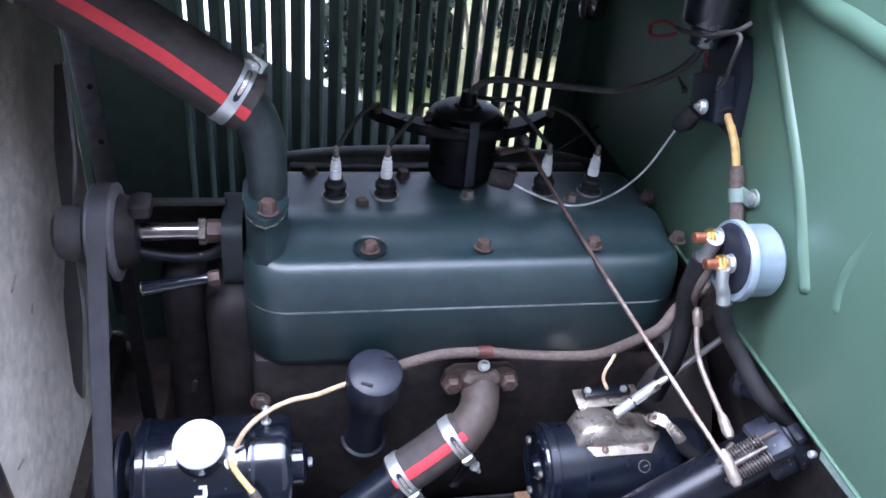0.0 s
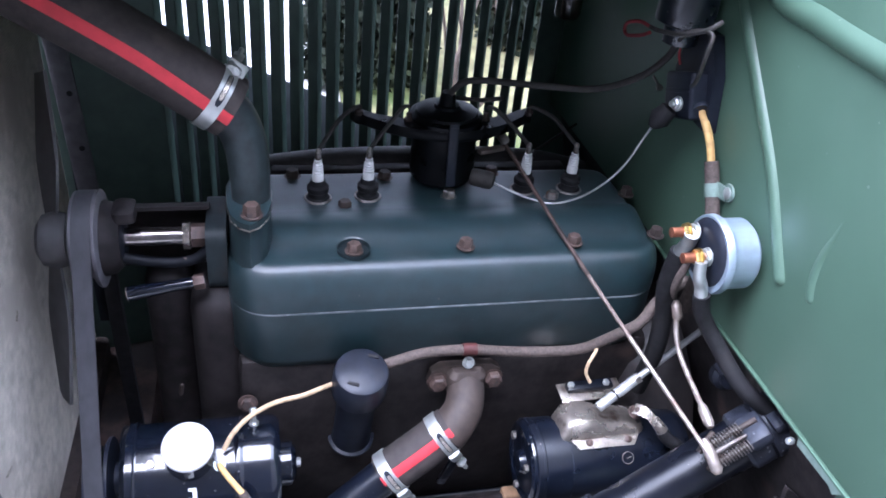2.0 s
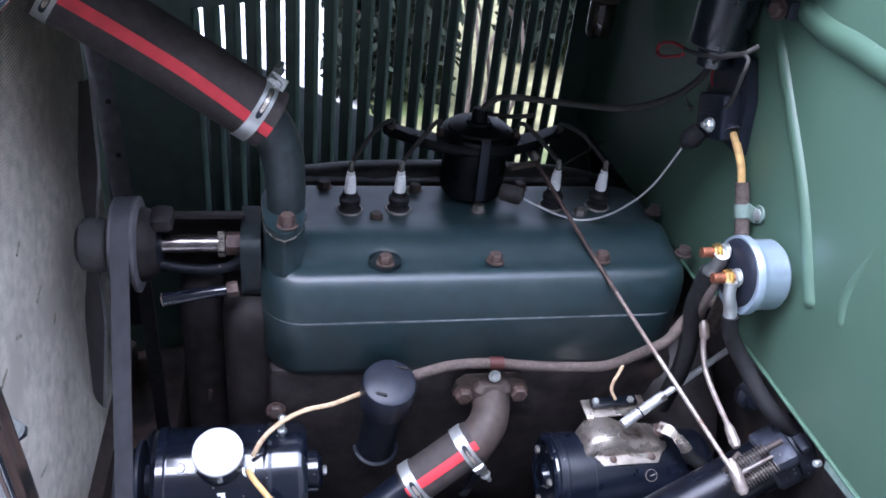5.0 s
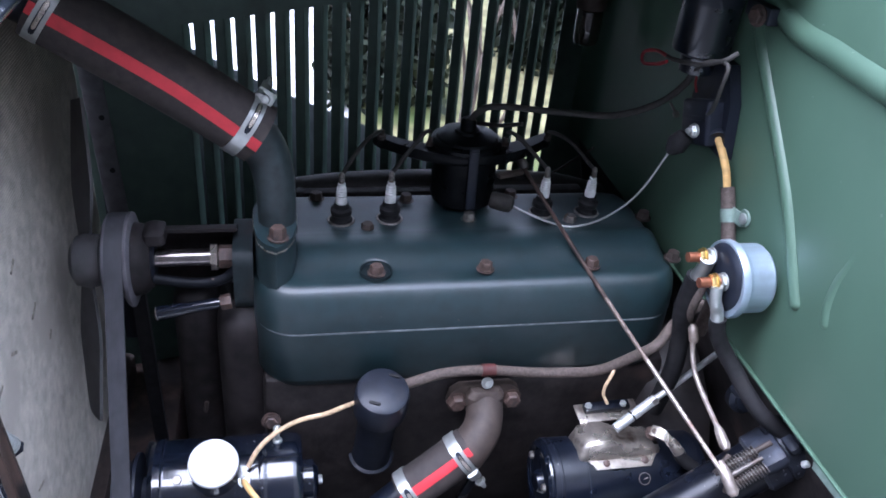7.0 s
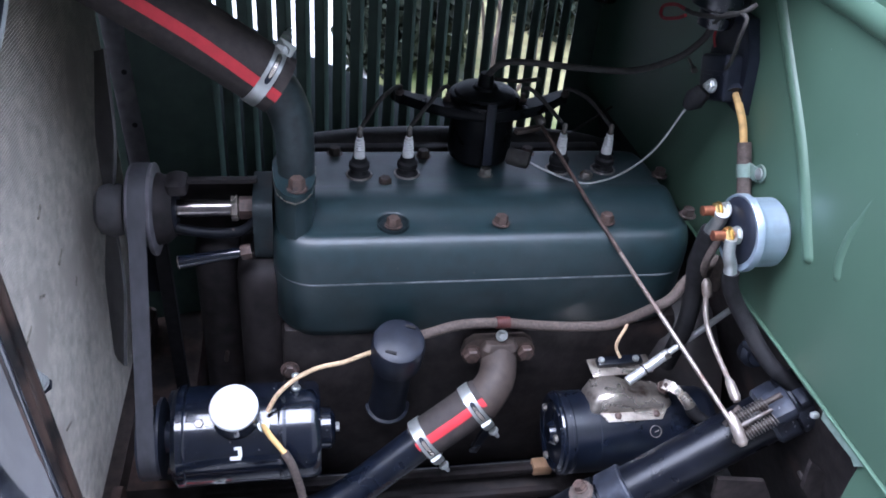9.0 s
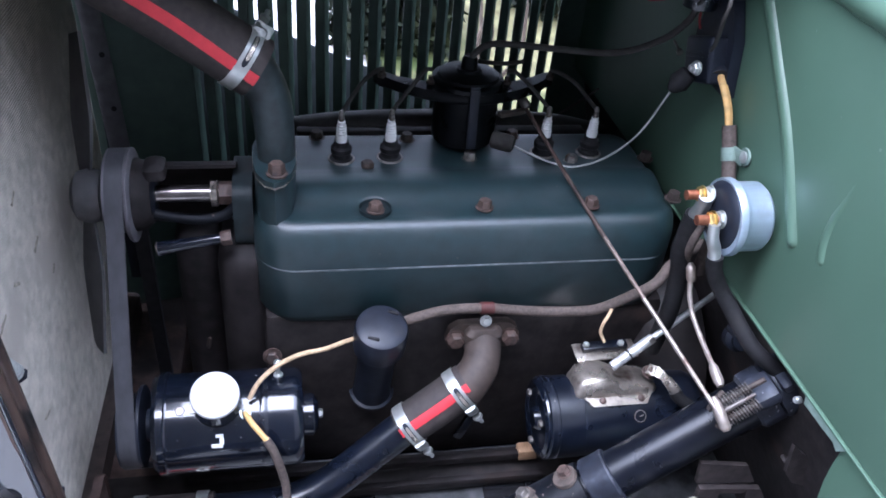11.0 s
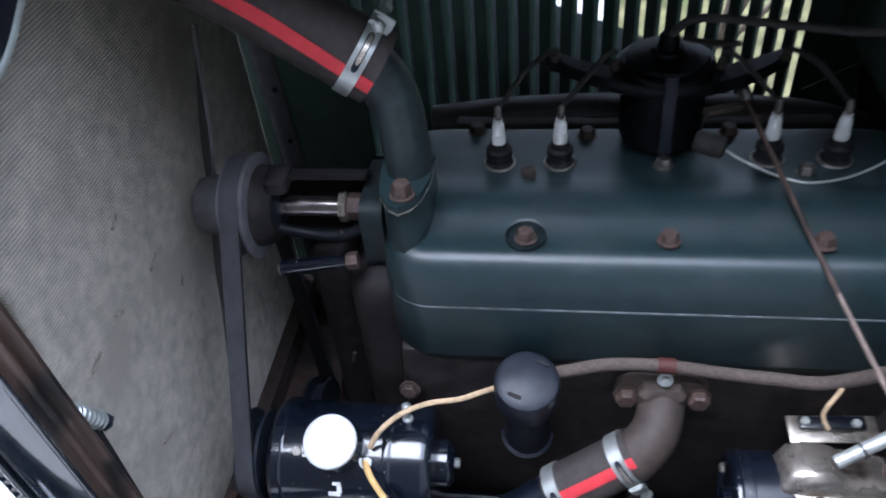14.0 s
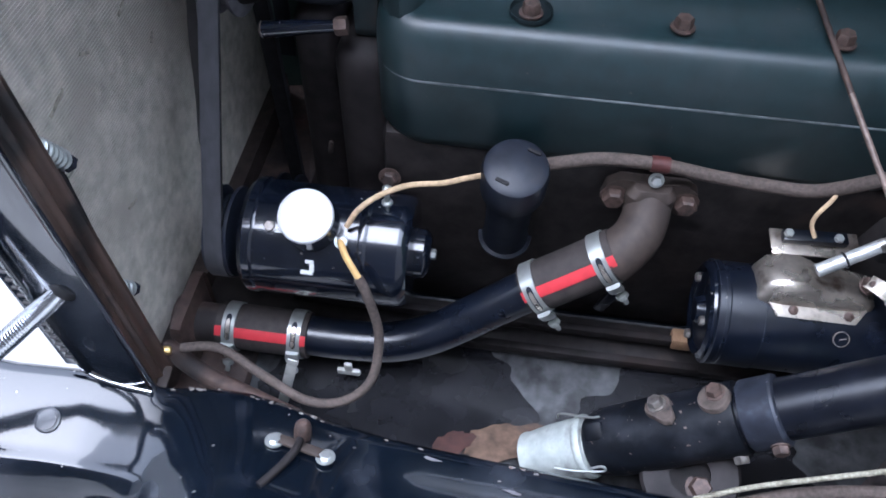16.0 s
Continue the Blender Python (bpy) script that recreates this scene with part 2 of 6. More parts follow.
def slab(x0, x1, y0, y1, r, levels, n=9):
    """A rounded block: (z, inset) from bottom to top."""
    bm = bmesh.new()
    loft(bm, [[V(x, y, z) for x, y in rounded(x0 + s, x1 - s, y0 + s, y1 - s, max(0.004, r - s * 0.6), n)] for z, s in levels])
    return bm


def hexbolt(base, axis, r=0.009, h=0.009, washer=0.0, bm=None, turn=0.0, stud=0.0):
    bm = bm or bmesh.new()
    a, u, v = frame_of(axis)
    base = Vector(base)
    if washer:
        lathe([(washer, 0), (washer, 0.0015), (r, 0.0018)], base, axis, 18, bm)
    rings = []
    for rad, z in ((r, 0.001), (r, h * 0.82), (r * 0.82, h)):
        rings.append([base + a * z + (u * math.cos(t) + v * math.sin(t)) * rad for t in (turn + math.pi / 3 * i for i in range(6))])
    loft(bm, rings)
    if stud:
        lathe([(r * 0.5, h), (r * 0.5, h + stud * 0.85), (r * 0.35, h + stud)], base, axis, 10, bm)
    return bm


def coil(p0, p1, r, turns, wire, bm=None, seg=6, per=14):
    a, u, v = frame_of(Vector(p1) - Vector(p0))
    n = int(turns * per)
    pts = []
    for i in range(n + 1):
        t = 2 * math.pi * i / per
        pts.append(Vector(p0).lerp(Vector(p1), i / n) + (u * math.cos(t) + v * math.sin(t)) * r)
    return tube(pts, wire, seg, bm, smooth=False)


def mesh_of(name, bm, material, origin, sharp=38):
    bmesh.ops.translate(bm, vec=-Vector(origin), verts=bm.verts)
    bmesh.ops.recalc_face_normals(bm, faces=bm.faces)
    for f in bm.faces:
        f.smooth = True
    for e in bm.edges:
        e.smooth = len(e.link_faces) == 2 and e.calc_face_angle(0) < radians(sharp)
    me = bpy.data.meshes.new(name)
    bm.to_mesh(me)
    bm.free()
    me.materials.append(material)
    return me


def thing(name, base, label, category, group="", kind=""):
    ob = new(name)
    ob.empty_display_size = 0.02
    ob.location = base
    return tagged(ob, label, category, group, kind)


def solid(name, bm, material, base, label, category, group="", kind="", sharp=38):
    ob = new(name, mesh_of(name, bm, material, base, sharp))
    ob.location = base
    return tagged(ob, label, category, group, kind)


def part(name, bm, material, parent, label="", sharp=38):
    root = parent
    while root.parent:
        root = root.parent
    ob = new(name, mesh_of(name, bm, material, root.location, sharp))
    ob.parent = parent
    return tagged(ob, label)


GRASS = shade("dry_pale_grass", (0.12, 0.112, 0.055), 0.85, 0, 0.5, 9, 0.5, (0.045, 0.065, 0.02), 0.55, 1.6, spec=0.1)
FAN_GREY = shade("worn_grey_fan", (0.07538, 0.07265, 0.07265), 0.65, 0.1, 0.2, 50, 0.1, (0.1, 0.095, 0.094), 0.4, 12)
STRAP_GREY = shade("dusty_dark_strap", (0.12, 0.115, 0.125), 0.6, 0.1, 0.25, 60, 0.2, (0.16, 0.15, 0.15), 0.35, 15)
ROD_STEEL = shade("dull_bare_rod", (0.306, 0.2635, 0.2295), 0.45, 0.55, 0.25, 120, 0.2, (0.17, 0.11, 0.085), 0.34, 26)
ALUMINIUM = shade("pale_cast_alloy", (0.42, 0.45, 0.42), 0.55, 0.3, 0.2, 70, 0.25, (0.25, 0.26, 0.24), 0.5, 34)
OIL = shade("wet_black_oil", (0.0132, 0.0132, 0.0154), 0.25, 0, 0.3, 30, 0.1, (0.012, 0.011, 0.011), 0.3, 10)
PAN_RUST = shade("pan_rust_patch", (0.12, 0.075, 0.05), 0.75, 0, 0.5, 60, 0.4, (0.05, 0.034, 0.028), 0.5, 28)
BOWL_GLASS = shade("dark_glass_bowl", (0.03, 0.022, 0.015), 0.08, 0, 0.2, 30, 0.0, (0.05, 0.035, 0.02), 0.3, 20, coat=1.0)

SHAFT = shade("worn_pump_shaft", (0.3, 0.27, 0.26), 0.22, 0.95, 0.2, 60, 0.05, (0.16, 0.12, 0.1), 0.35, 30)
CABLE_PALE = shade("pale_braided_cable", (0.32, 0.3, 0.23), 0.6, 0.3, 0.4, 400, 0.4, (0.14, 0.125, 0.09), 0.45, 70)
# Dark tone for the added wall half that keeps light off the firewall.
WALL = shade("unseen_dark_wall", (0.06, 0.057, 0.054), 0.9, 0, 0.2, 6, 0.3, (0.05, 0.045, 0.042), 0.4, 1.5)
ROD_BROWN = shade("browned_rod", (0.17, 0.125, 0.105), 0.55, 0.35, 0.35, 120, 0.3, (0.07, 0.045, 0.038), 0.4, 30)
# Black paint with colour and gloss cut down to stand for far-side shade.
FAR_BLACK = shade("far_wing_shaded_black", (0.004, 0.005, 0.005), 0.75, 0, 0.3, 30, 0.05, (0.007, 0.008, 0.008), 0.3, 8, spec=0.01)
BAKELITE = shade("black_bakelite", (0.0045, 0.00495, 0.006), 0.3, 0, 0.3, 60, 0.05, (0.008, 0.008, 0.008), 0.3, 30, spec=0.12)
WORN_BLACK = shade("worn_black_casting", (0.0035, 0.0045, 0.007), 0.5, 0.0, 0.4, 70, 0.35, (0.015, 0.0165, 0.021), 0.42, 24, spec=0.2, specks=(140, 0.69, (0.13, 0.1, 0.085)))
GASKET = shade("thin_gasket_edge", (0.24, 0.26, 0.27), 0.6, 0.2, 0.4, 60, 0.2, (0.1, 0.11, 0.115), 0.5, 20)
GEN_BLACK = shade("polished_black_enamel", (0.004, 0.006, 0.012), 0.2, 0, 0.3, 60, 0.03, (0.012, 0.014, 0.018), 0.25, 30, coat=0.7, coat_ior=1.55, specks=(170, 0.72, (0.15, 0.14, 0.13)))
CLIP_PAINT = shade("green_painted_clip", (0.2, 0.27, 0.23), 0.5, 0.2, 0.2, 80, 0.2, (0.12, 0.16, 0.13), 0.4, 40)
# The blue-grey second tone is painted sky reflection on the black shell.
SHELL_BLACK = shade("shell_black_sky_sheen", (0.004, 0.006, 0.01), 0.14, 0, 0.2, 30, 0.0, (0.04, 0.045, 0.056), 0.5, 7, coat=1.0, spec=0.5, coat_ior=1.8)
DIM_RED = shade("dark_red_wire", (0.22, 0.016, 0.02), 0.6, 0, 0.15, 100, 0.1, (0.14, 0.012, 0.015), 0.3, 30)
# Engine green taken darker so the flange looks turned from the light.
FLANGE_GREEN = shade("shaded_green_flange", (0.012, 0.019, 0.021), 0.6, 0, 0.4, 70, 0.3, (0.02, 0.02, 0.019), 0.5, 30, spec=0.35)
CLIP_RED = shade("red_brown_clip", (0.072, 0.0192, 0.0162), 0.6, 0.1, 0.3, 120, 0.2, (0.06, 0.02, 0.018), 0.4, 60)
ROD_ZINC = shade("bright_zinc_rod", (0.52, 0.53, 0.52), 0.35, 0.45, 0.15, 120, 0.1, (0.36, 0.35, 0.33), 0.35, 40)
RED_RUST = shade("dark_red_rust", (0.05, 0.02, 0.016), 0.8, 0.0, 0.4, 60, 0.3, (0.03, 0.018, 0.016), 0.45, 30)
ELBOW_GREY = shade("grimy_elbow_casting", (0.024, 0.034, 0.036), 0.55, 0, 0.4, 60, 0.25, (0.05, 0.055, 0.058), 0.42, 14, spec=0.4, coat=0.2, coat_rough=0.4)
PAD_WORN = shade("worn_rusty_boss", (0.1, 0.078, 0.066), 0.62, 0.15, 0.4, 90, 0.4, (0.03, 0.024, 0.024), 0.45, 45)
STRAP_PALE = shade("pale_bare_strap", (0.42, 0.42, 0.39), 0.5, 0.15, 0.25, 80, 0.2, (0.22, 0.21, 0.19), 0.35, 30)
GREASE = shade("greasy_dark_iron", (0.0171, 0.01425, 0.01425), 0.7, 0, 0.5, 50, 0.4, (0.022, 0.015, 0.013), 0.35, 14, spec=0.25)

PEDAL_BROWN = shade("dusty_brown_steel", (0.042, 0.034, 0.033), 0.7, 0.1, 0.4, 60, 0.35, (0.075, 0.06, 0.056), 0.4, 20)
COLUMN_BLACK = shade("column_black_enamel", (0.004, 0.005, 0.009), 0.3, 0, 0.3, 60, 0.08, (0.016, 0.017, 0.021), 0.35, 26, spec=0.36, coat=0.1, coat_ior=1.5, coat_rough=0.35, specks=(150, 0.735, (0.16, 0.15, 0.15)))
COLLAR_BLUE = shade("worn_blue_black_collar", (0.018, 0.021, 0.031), 0.5, 0.1, 0.4, 70, 0.4, (0.05, 0.057, 0.075), 0.45, 40, specks=(110, 0.67, (0.2, 0.2, 0.22)))
SPRING_STEEL = shade("dull_spring_steel", (0.15, 0.135, 0.1237), 0.45, 0.6, 0.3, 120, 0.2, (0.09, 0.065, 0.055), 0.4, 40)
COVER_BROWN = shade("oily_brown_cover", (0.02142, 0.01785, 0.01785), 0.65, 0.1, 0.6, 30, 0.5, (0.008, 0.0065, 0.007), 0.5, 12, spec=0.3)
# Lighter tone for the added wall half that bounces light into the bay.
LIGHT_WALL = shade("unseen_light_wall", (0.2448, 0.2312, 0.2176), 0.9, 0, 0.2, 6, 0.3, (0.22, 0.2, 0.19), 0.4, 1.5)
PALE_WALL = shade("unseen_pale_wall", (0.55, 0.55, 0.54), 0.9, 0, 0.15, 6, 0.3, (0.45, 0.45, 0.44), 0.4, 1.5)
CORE_DENT = shade("bent_dark_fins", (0.276, 0.2484, 0.1978), 0.8, 0.05, 0.4, 200, 0.3, (0.4, 0.36, 0.29), 0.45, 60)
SEAT_GREEN = shade("dark_green_seat", (0.0091, 0.0169, 0.0195), 0.6, 0, 0.4, 90, 0.2, (0.012, 0.012, 0.012), 0.5, 40, spec=0.3)
# ---- setting: ground, firewall, bonnet ----
g = bmesh.new()
loft(g, [[V(-600, -600, 0), V(600, -600, 0), V(600, 600, 0), V(-600, 600, 0)], [V(-600, -600, -0.2), V(600, -600, -0.2), V(600, 600, -0.2), V(-600, 600, -0.2)]])
solid("ground", g, GRAVEL, (0, 0, 0), "pale dry concrete drive around the parked car", "ground", kind="structure")

FW = 0.285
# Two added walls out of view: the dark one cuts light, the lighter returns it.
solid("wall_behind", box((-4.4, -2.8, 2.6), (9.0, 0.3, 5.2), bevel=0.01), WALL, (-4.4, -2.8, 0), "added dark wall out of view that cuts light from the left", "wall", kind="structure")
solid("wall_beside", box((6.55, -2.8, 2.6), (12.9, 0.3, 5.2), bevel=0.01), LIGHT_WALL, (6.55, -2.8, 0), "added lighter wall out of view that returns light from the right", "wall", kind="structure")
# Pale reflector wall added ahead of the car, out of view.
solid("wall_front", box((-7.0, 1.5, 1.5), (0.3, 10, 3.0), bevel=0.01), PALE_WALL, (-7, 1.5, 0), "added pale wall out of view that reflects light from the front", "wall", kind="structure")

firewall = thing("firewall", (FW, 0.05, 0.85), "green painted steel firewall with pressed ribs", "firewall", kind="structure")
part("panel", box((FW + 0.006, 0.05, 1.12), (0.012, 1.0, 0.54), bevel=0.004), BODY_GREEN, firewall)


def rib(pts, r, name="rib"):
    """A half-round rib pressed out of the panel."""
    bm = tube([(x + r * 0.35, y, z) for x, y, z in pts], r, 18)
    for p in (pts[0], pts[-1]):
        lathe([(r * math.cos(a), r * math.sin(a)) for a in (radians(-88 + 22 * k) for k in range(9))], (p[0] + r * 0.35, p[1], p[2]), (0, 0, 1), 18, bm)
    part(name, bm, BODY_GREEN, firewall)


rib([(FW, 0.018, 1.215), (FW, -0.006, 1.185), (FW, -0.063, 1.129), (FW, -0.138, 1.054), (FW, -0.204, 0.968)], 0.0088)
rib([(FW, -0.005, 1.232), (FW, -0.07, 1.217), (FW, -0.13, 1.216), (FW, -0.2, 1.213), (FW, -0.42, 1.21)], 0.015)
rib([(FW + 0.003, -0.252, 0.978), (FW + 0.003, -0.2465, 0.995), (FW + 0.004, -0.246, 1.024), (FW + 0.005, -0.2525, 1.056), (FW + 0.006, -0.258, 1.1), (FW + 0.006, -0.266, 1.17), (FW + 0.006, -0.272, 1.25)], 0.0085)
part("flange", box((FW + 0.001, -0.2, 0.849), (0.008, 0.5, 0.003), bevel=0.001), BODY_GREEN, firewall)
part("strip", prism([(-0.314, 0.8475), (-0.316, 0.838), (-0.352, 0.839), (-0.37, 0.84), (-0.378, 0.836), (-0.388, 0.8475)], (0.283, 0, 0), (0, 1, 0), (0, 0, 1), 0.004), CLIP_PAINT, firewall, "dusty pale green edge strip")
part("cowl_side", prism([(-0.379, 0.848), (-0.3775, 0.815), (-0.378, 0.79), (-0.381, 0.77), (-0.386, 0.74), (-0.39, 0.6), (-0.39, 0.3), (-0.52, 0.3), (-0.52, 0.848)], (0.288, 0, 0), (0, 1, 0), (0, 0, 1), 0.012), BODY_GREEN, firewall, "green cowl side below the firewall")
part("bolt", lathe([(0.004, -0.004), (0.004, 0.002), (0.0025, 0.004)], (0.281, -0.308, 0.835), (-1, -0.3, 0.3), 12), ZINC, firewall, "small bright bolt head")
pedal = thing("pedal_bracket", (0.29, -0.25, 0.5), "dark brown pressed steel pedal bracket below the column", "bracket")
part("plate", prism([(0.236, 0.682), (0.24, 0.645), (0.322, 0.636), (0.302, 0.67)], (0, -0.258, 0), (1, 0, 0), (0, 0, 1), 0.006), PEDAL_BROWN, pedal)
part("cheek", prism([(0.244, 0.64), (0.274, 0.637), (0.272, 0.575), (0.248, 0.5)], (0, -0.262, 0), (1, 0, 0), (0, 0, 1), 0.008), PEDAL_BROWN, pedal)
part("cheek", prism([(0.31, 0.632), (0.33, 0.628), (0.36, 0.58), (0.37, 0.5), (0.33, 0.5), (0.318, 0.58)], (0, -0.262, 0), (1, 0, 0), (0, 0, 1), 0.008), PEDAL_BROWN, pedal)
part("bridge", prism([(0.274, 0.637), (0.31, 0.632), (0.308, 0.624), (0.275, 0.628)], (0, -0.262, 0), (1, 0, 0), (0, 0, 1), 0.008), PEDAL_BROWN, pedal)
gusset = thing("gusset", (0.345, -0.28, 0.66), "rusty brown triangular steel gusset beside the pedal bracket", "bracket")
part("plate", prism([(0.312, 0.752), (0.318, 0.704), (0.332, 0.686), (0.372, 0.668), (0.36, 0.7), (0.334, 0.732)], (0, -0.298, 0), (1, 0, 0), (0, 0, 1), 0.006), PEDAL_BROWN, gusset)
part("web", box((0.345, -0.285, 0.69), (0.04, 0.02, 0.006), turn=(0, 35, 0), bevel=0.002), PEDAL_BROWN, gusset)
# toe board below the firewall
solid("toe_board", box((FW + 0.09, 0.05, 0.62), (0.02, 1.0, 0.5), turn=(0, -14, 0), bevel=0.003), BLOCK_IRON, (FW + 0.09, 0.05, 0.4), "dark sheet-metal toe board below the firewall", "panel", kind="structure")

# far side of the bonnet with its louvres; it widens towards the cowl
def hy(x):
    return 0.345 + 0.22 * (x + 0.5)


bonnet = thing("bonnet", (-0.1, hy(-0.1), 0.57), "dark green closed bonnet side with vertical louvres", "car bonnet")
PITCH, SLOT, N_SLOT, X0 = 0.0287, 0.0135, 22, -0.374
ZB = 0.72


def ztop(x):
    return 1.071 + (x + 0.378) * 0.1


def low(x):
    return 0.47


def quad_strip(bm, xa, xb, za0, zb0, za1, zb1, th=0.0016):
    ya, yb = hy(xa), hy(xb)
    loft(bm, [[V(xa, ya, za0), V(xb, yb, zb0), V(xb, yb + th, zb0), V(xa, ya + th, za0)], [V(xa, ya, za1), V(xb, yb, zb1), V(xb, yb + th, zb1), V(xa, ya + th, za1)]])


sheet = bmesh.new()
x_last = X0 + PITCH * (N_SLOT - 1)
quad_strip(sheet, -0.54, -0.474, low(-0.54), low(-0.474), 1.16, 1.16)
quad_strip(sheet, -0.474, X0 - SLOT / 2, low(-0.474), low(X0 - SLOT / 2), 1.16, 1.16)
quad_strip(sheet, x_last + SLOT / 2, FW + 0.2, 0.47, 0.47, 1.16, 1.16)
for i in range(N_SLOT):
    xc = X0 + PITCH * i
    xa, xb = xc - SLOT / 2, xc + SLOT / 2
    quad_strip(sheet, xa, xb, low(xa), low(xb), ZB, ZB)
    quad_strip(sheet, xa, xb, ztop(xa), ztop(xb), 1.16, 1.16)
    if i < N_SLOT - 1:
        quad_strip(sheet, xb, xb + PITCH - SLOT, low(xb), low(xb + PITCH - SLOT), 1.16, 1.16)
bmesh.ops.remove_doubles(sheet, verts=sheet.verts, dist=0.00005)
part("side_panel", sheet, HOOD_GREEN, bonnet)
for i in range(N_SLOT):
    xc = X0 + PITCH * i
    xa, xb = xc - SLOT / 2, xc + SLOT / 2
    y0 = hy(xc)
    bm = bmesh.new()
    rings = []
    for z, out in ((ZB, 0.0), (ZB + 0.012, 1.0), (ztop(xc) - 0.012, 1.0), (ztop(xc), 0.0)):
        prof = [(xa - 0.004, -0.001), (xa + 0.001, 0.004), (xa + 0.0045, 0.0085), (xa + 0.0075, 0.011)]
        inner = [V(px, y0 + 0.0008 + py * out, z) for px, py in prof]
        outer = [V(px - 0.0006, y0 + 0.0024 + py * out, z) for px, py in reversed(prof)]
        rings.append(inner + outer)
    loft(bm, rings)
    part("louvre", bm, HOOD_GREEN, bonnet)
    rim = tube([(xa - 0.001, y0 - 0.001, ZB), (xa - 0.001, y0 - 0.001, ztop(xc))], 0.0018, 6)
    part("louvre_lip", rim, HOOD_GREEN, bonnet)
top = bmesh.new()
rings = []
for x in (-0.52, FW + 0.02):
    y0 = hy(x)
    rings.append([V(x, y0, 1.16), V(x, y0 - 0.03, 1.20), V(x, y0 - 0.12, 1.24), V(x, 0.05, 1.28), V(x, -0.075, 1.295), V(x, -0.075, 1.299), V(x, 0.05, 1.284), V(x, y0 - 0.12, 1.244), V(x, y0 - 0.027, 1.204), V(x, y0 + 0.003, 1.16)])
loft(top, rings)
part("top_panel", top, HOOD_GREEN, bonnet)
fold = bmesh.new()
rings = []
for x in (-0.52, FW + 0.02):
    rings.append([V(x, -0.079, 1.298), V(x, -0.07, 1.4), V(x, -0.04, 1.55), V(x, 0.02, 1.72), V(x, 0.015, 1.722), V(x, -0.045, 1.552), V(x, -0.075, 1.401), V(x, -0.084, 1.3)])
loft(fold, rings)
part("folded_half", fold, HOOD_GREEN, bonnet, "raised bonnet half standing open on the hinge")
cowl = bmesh.new()
loft(cowl, [[V(x, -0.45, 0.87), V(x, -0.45, 1.2), V(x, -0.3, 1.31), V(x, 0.06, 1.35), V(x, 0.42, 1.31), V(x, 0.55, 1.2), V(x, 0.55, 0.87)] for x in (FW + 0.014, FW + 0.6)])
solid("cowl", cowl, BODY_GREEN, (FW + 0.3, 0.05, 0.87), "green painted car body cowl behind the firewall", "car body", kind="structure")

# far wing and what lies beyond
wing = bmesh.new()
rings = []
for x, z in ((-1.5, 0.72), (-1.2, 0.95), (-0.9, 1.02), (-0.65, 0.99), (-0.42, 0.9), (-0.26, 0.815), (-0.13, 0.76), (0.02, 0.7), (0.18, 0.62), (0.5, 0.42), (0.9, 0.33)):
    rings.append([V(x, 0.5, z - 0.42), V(x, 0.505, z - 0.14), V(x, 0.56, z - 0.05), V(x, 0.66, z - 0.01), V(x, 0.75, z), V(x, 0.9, z - 0.05), V(x, 0.97, z - 0.16), V(x, 0.95, z - 0.17), V(x, 0.88, z - 0.07), V(x, 0.75, z - 0.02), V(x, 0.66, z - 0.03), V(x, 0.57, z - 0.07), V(x, 0.515, z - 0.16), V(x, 0.51, z - 0.42)])
loft(wing, rings)
solid("far_wing", wing, FAR_BLACK, (-0.3, 0.7, 0.4), "black front wing on the far side, shade put into its colour", "car wing")

apron = bmesh.new()
loft(apron, [[V(x, hy(x) + 0.004, 0.34), V(x, hy(x) + 0.008, 0.34), V(x, hy(x) + 0.008, z), V(x, hy(x) + 0.004, z)] for x, z in ((-0.6, 0.565), (-0.474, 0.5655), (-0.35, 0.577), (-0.3, 0.58), (FW + 0.3, 0.58))])
solid("inner_apron", apron, BLOCK_IRON, (-0.15, 0.42, 0.34), "dark inner apron below the far bonnet side", "panel", kind="structure")
valance = bmesh.new()
loft(valance, [[V(x, hy(x) + 0.012, 0.605), V(x, 0.64, 0.62), V(x, 0.64, 0.616), V(x, hy(x) + 0.012, 0.601)] for x in (-0.75, -0.3, 0.1, FW + 0.3)])
solid("wing_valance", valance, FAR_BLACK, (-0.15, 0.55, 0.6), "black valance between bonnet and far wing", "panel", kind="structure")
solid("undertray", box((0.0, 0.08, 0.345), (1.25, 0.9, 0.01)), BLOCK_IRON, (0.0, 0.08, 0.34), "dark oily undertray beneath the engine", "undertray", kind="structure")
cross = thing("front_crossmember", (-0.46, 0.05, 0.36), "rusty front chassis crossmember under the radiator", "crossmember")
part("beam", box((-0.475, 0.06, 0.42), (0.1, 0.66, 0.1), bevel=0.01), RUST, cross)
part("bracket", box((-0.492, -0.15, 0.515), (0.012, 0.09, 0.1), bevel=0.012), RUST, cross)
part("edge", tube([(-0.5, -0.205, 0.545), (-0.45, -0.23, 0.54), (-0.4, -0.245, 0.535), (-0.34, -0.262, 0.53)], 0.011, 10), RUST, cross)

lawn = bmesh.new()
loft(lawn, [[V(0.02, 1.3, z), V(30, 1.0, z), V(30, 40, z), V(-1.2, 40, z), V(0.25, 6, z), V(0.1, 2.5, z)] for z in (0.001, 0.02)])
solid("lawn", lawn, GRASS, (5, 5, 0), "dark rough grass beside the drive", "lawn", kind="structure")
# tall shrubs and a dark hedge beyond the car
random.seed(4)


